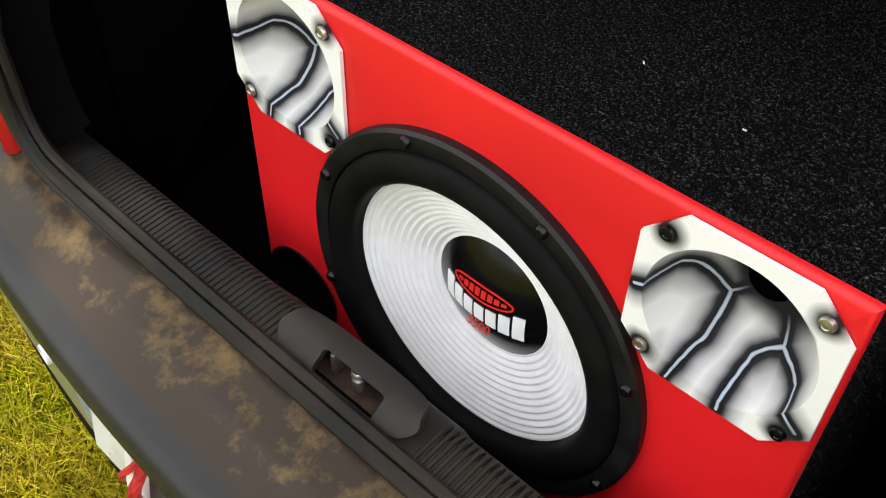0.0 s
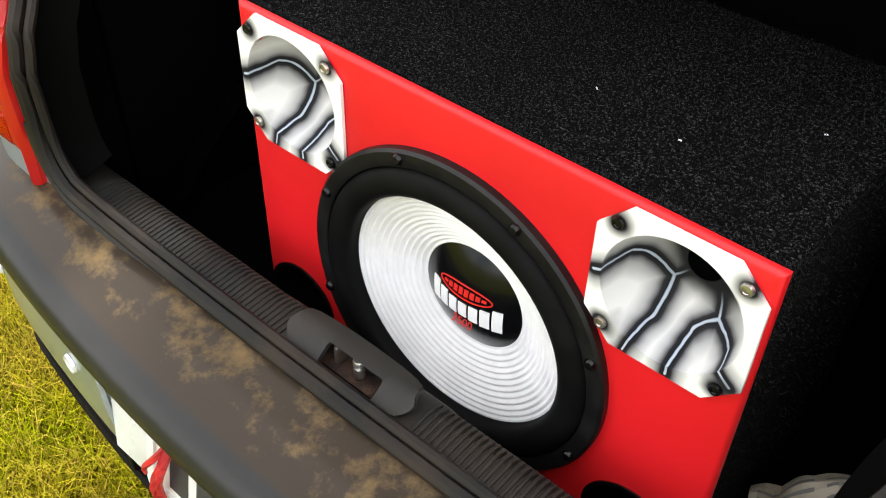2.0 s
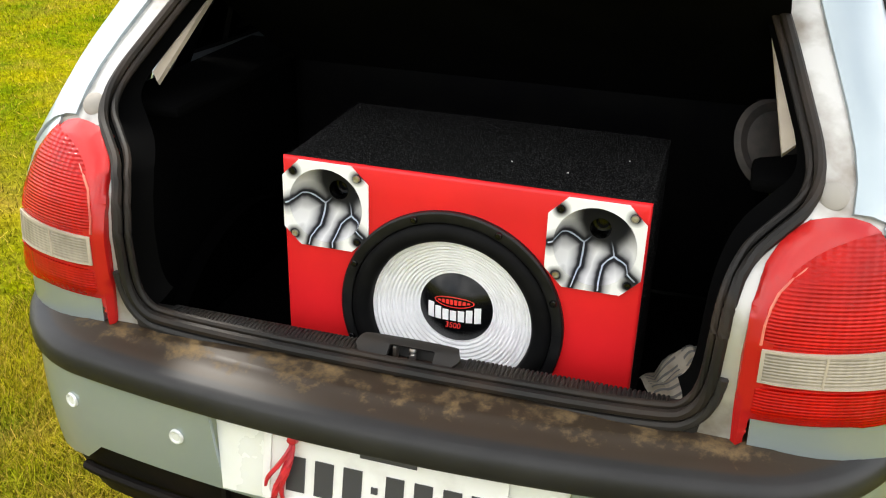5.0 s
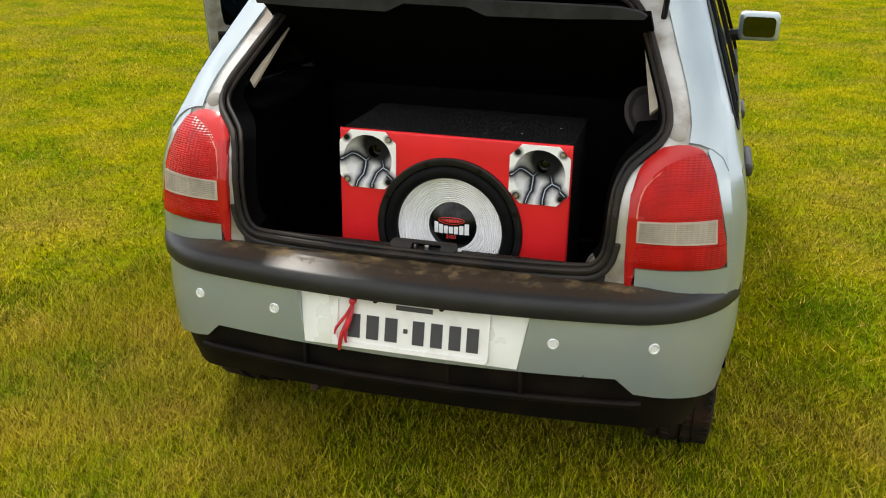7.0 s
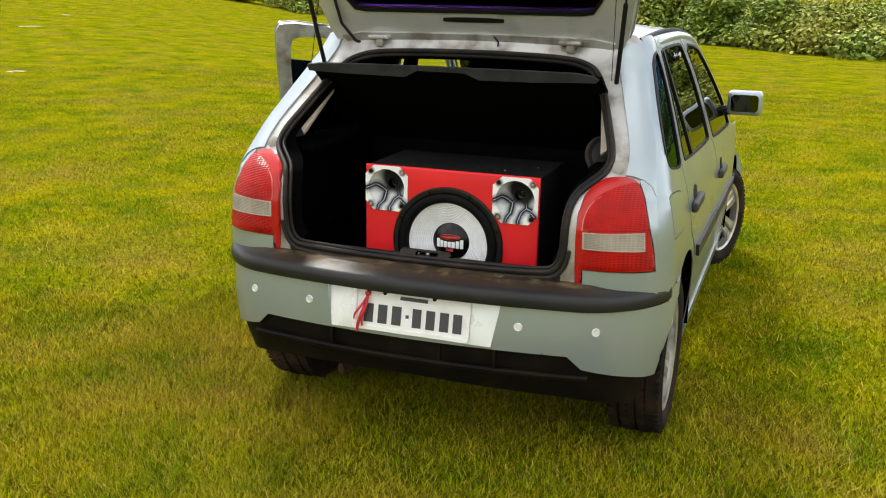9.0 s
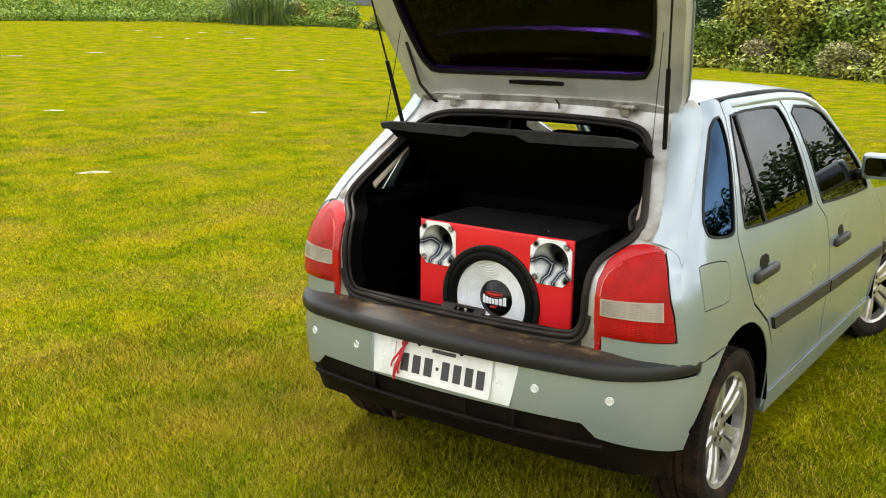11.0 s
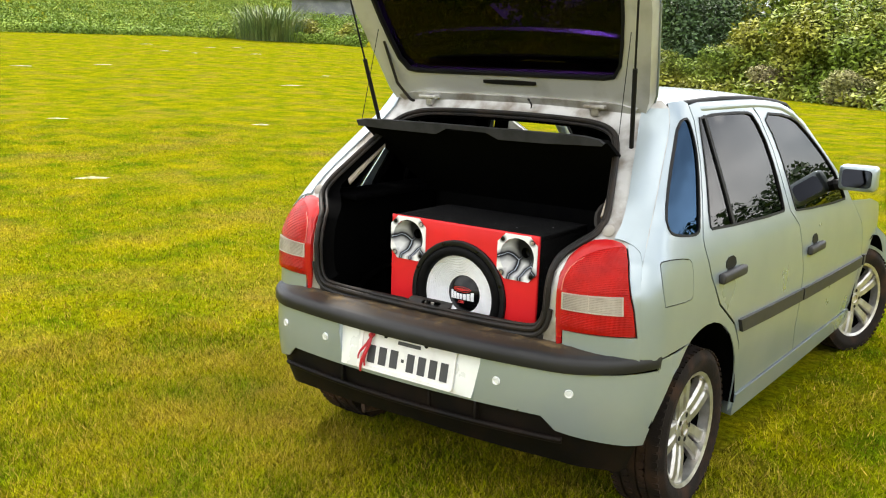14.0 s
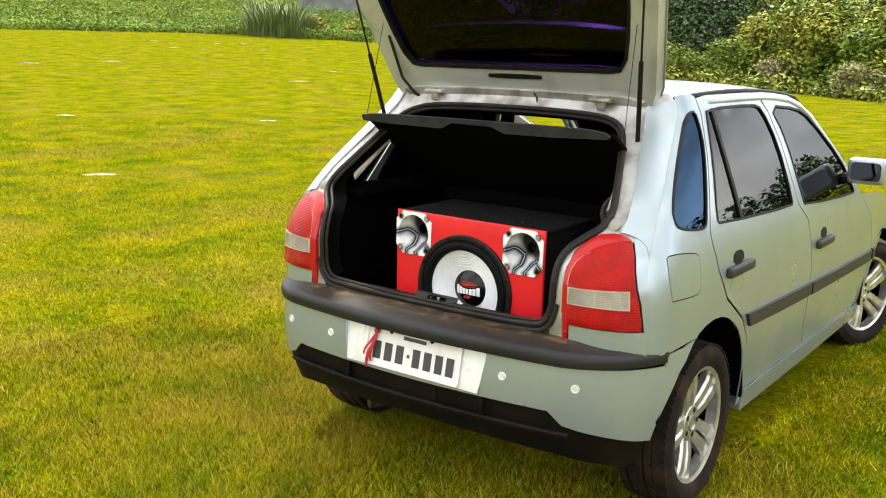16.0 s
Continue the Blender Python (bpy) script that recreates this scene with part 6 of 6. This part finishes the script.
def shrub(name, label, az, d, w, h, material, leaf, count, seed, dense=9, group=""):
    x, y, z = polar(az, d)
    root = thing(name, label, "bush", pose(x, y, z), group)
    rng = random.Random(seed)
    cl = []
    for k in range(dense):
        a, rr = rng.uniform(0, 6.28), rng.uniform(0, 0.75) * w / 2
        hh = h * rng.uniform(0.25, 0.8) * (1 - 0.35 * rr / (w / 2))
        cl.append((rr * math.cos(a), rr * math.sin(a), hh, w * rng.uniform(0.16, 0.3), w * rng.uniform(0.16, 0.3), h * rng.uniform(0.16, 0.28)))
    cl.append((0, 0, h * 0.25, w * 0.45, w * 0.45, h * 0.25))
    stems = bmesh.new()
    for c in cl[:6]:
        tube([(c[0] * 0.2, c[1] * 0.2, -0.05), (c[0] * 0.6, c[1] * 0.6, c[2] * 0.5), (c[0], c[1], c[2])], [0.05, 0.03, 0.012], 6, bm=stems)
    part("stems", stems, STEM, root)
    ob = new("crown", leaf_cloud(cl, count, leaf, material, seed))
    ob.parent = root
    return root


G = "bank of shrubs"
spec = [(-25.5, 45, 4.5, 5.5, LEAF_DARK, 0.30), (-22.5, 44, 5.0, 6.0, LEAF_DARK, 0.32), (-23.8, 41.5, 2.6, 2.3, LEAF, 0.24), (-20.8, 40.5, 2.6, 2.0, LEAF, 0.22), (-18.5, 41, 3.6, 3.4, LEAF, 0.34),
        (-15.5, 38.5, 3.8, 3.8, LEAF, 0.36), (-12.5, 37, 3.6, 3.4, LEAF, 0.36), (-17.2, 38.5, 2.0, 1.4, LEAF_DRY, 0.22), (-13.6, 35, 1.8, 1.2, LEAF_DRY, 0.2), (-9.5, 34, 3.2, 2.4, LEAF, 0.3), (-6.5, 32, 2.8, 1.9, LEAF, 0.28),
        (-3.5, 30.5, 2.8, 1.7, LEAF, 0.26), (-0.5, 29.5, 2.8, 1.6, LEAF, 0.26), (2.5, 29.5, 2.8, 1.8, LEAF, 0.26), (5.5, 30, 2.8, 2.2, LEAF, 0.28), (8.5, 30.5, 3.0, 2.5, LEAF, 0.28), (-27.5, 46, 4.0, 4.4, LEAF_DARK, 0.3), (-20, 46, 5, 6.5, LEAF_DARK, 0.3), (-16.8, 45, 4.5, 5.6, LEAF, 0.34), (-12.2, 43, 4.5, 4.8, LEAF, 0.34), (-8, 40, 4, 3.2, LEAF_DARK, 0.3)]
for k, (az, d, w, h, m, lf) in enumerate(spec):
    shrub("shrub", {id(LEAF): "leafy green shrub on the field edge", id(LEAF_DARK): "dark green dense shrub behind others", id(LEAF_DRY): "low dry straw-coloured shrub"}[id(m)], az, d, w, h, m, lf * 0.55, 13000, 100 + k, group=G)
for k, (az, d, w, h) in enumerate(((-30, 46, 3.0, 2.0), (-33, 48, 3.0, 1.6), (-36, 49, 3.0, 1.5), (-39, 51, 2.6, 1.3), (-41.5, 53, 2.2, 1.2), (-44.0, 55, 2.4, 1.3))):
    shrub("shrub", "leafy green shrub on the field edge", az, d, w, h, LEAF, 0.14, 7000, 200 + k, group=G)


def reeds(az, d, w, h, count, seed):
    x, y, z = polar(az, d)
    root = thing("reed_clump", "tall clump of long-leaved cane grass", "cane", pose(x, y, z))
    rng = random.Random(seed)
    bm = bmesh.new()
    for k in range(count):
        a, r = rng.uniform(0, 6.28), rng.random() ** 0.6 * w / 2
        p = Vector((r * math.cos(a), r * math.sin(a), -0.05))
        out = Vector((math.cos(a + rng.uniform(-1, 1)), math.sin(a + rng.uniform(-1, 1)), 0))
        hh, ww = h * rng.uniform(0.4, 1.0), 0.022
        s = out.cross(Vector((0, 0, 1))) * ww
        rows = []
        for t in (0, 0.4, 0.75, 1.0):
            c = p + Vector((0, 0, hh * (t - 0.35 * t * t * t))) + out * (0.75 * hh * t * t * rng.uniform(0.6, 1))
            q = 1 - t * 0.9
            rows.append((bm.verts.new(c - s * q), bm.verts.new(c + s * q)))
        for c, e in zip(rows, rows[1:]):
            bm.faces.new([c[0], c[1], e[1], e[0]])
    part("leaves", bm, REED, root)


reeds(-46.2, 53, 3.6, 3.2, 1000, 4)
reeds(-49.3, 54, 1.6, 1.2, 120, 5)
reeds(-24.8, 39.5, 1.4, 2.6, 90, 6)

x, y, z = polar(-42.2, 75)
shed = thing("field_shed", "long low grey sheet-metal shed behind the crop", "shed", pose(x, y, z - 0.2, 0, 0, 42))
part("wall", block(-3.5, 3.5, -1.5, 1.5, 0, 1.7, 0.02), SHED, shed)
part("roof", moved(block(-3.8, 3.8, -1.8, 1.8, 1.7, 1.85, 0.02), Matrix.Identity(4)), SHED, shed)


def crop_rows():
    rng = np.random.default_rng(9)
    cl = []
    for az in np.arange(-75, -41, 0.35):
        e, _ = edge_at(az)
        for d in (e + 1.2, e + 2.4, e + 4.0, e + 6.5, e + 10, e + 15, e + 22, e + 30, e + 42, e + 58):
            x, y, z = polar(az + rng.uniform(-0.15, 0.15), d + rng.uniform(-0.5, 0.5))
            s = 0.26 + 0.10 * rng.random() + 0.006 * (d - e)
            cl.append((x, y, z + s * 0.7, s * 1.1 + 0.002 * d, s * 1.1, s))
    me = leaf_cloud(cl, 230000, 0.12, CROP, 12, aspect=0.7)
    tagged(new("crop_field", me), "low green leafy crop on rising field", "crop", kind="stuff")


crop_rows()


def far_trees():
    rng = np.random.default_rng(3)
    cl = []
    for az in np.arange(-80, 60, 1.1):
        d = 120 + 12 * rng.random()
        x, y, z = polar(az, d)
        h = 5 + 4 * rng.random()
        for k in range(3):
            cl.append((x + rng.uniform(-2, 2), y + rng.uniform(-2, 2), z + h * (0.3 + 0.25 * k), 2.2, 2.2, h * 0.24))
    me = leaf_cloud(cl, 40000, 0.8, LEAF_DARK, 13, aspect=0.7)
    tagged(new("far_trees", me), "dark green line of far trees", "trees", kind="stuff")


far_trees()


def field_behind():
    rng = np.random.default_rng(21)
    cl = []
    for az in np.arange(-30, 22, 0.5):
        e, _ = edge_at(az)
        for d in (e + 1.0, e + 2.5, e + 8, e + 14, e + 20, e + 28):
            x, y, z = polar(az + rng.uniform(-0.2, 0.2), d + rng.uniform(-0.6, 0.6))
            s = 0.25 + 0.25 * rng.random()
            cl.append((x, y, z + s * 0.5, s * 1.6, s * 1.6, s))
    me = leaf_cloud(cl, 60000, 0.2, LEAF, 22, aspect=0.5)
    tagged(new("weed_verge", me), "rough verge of green weeds", "weeds", kind="stuff")


field_behind()
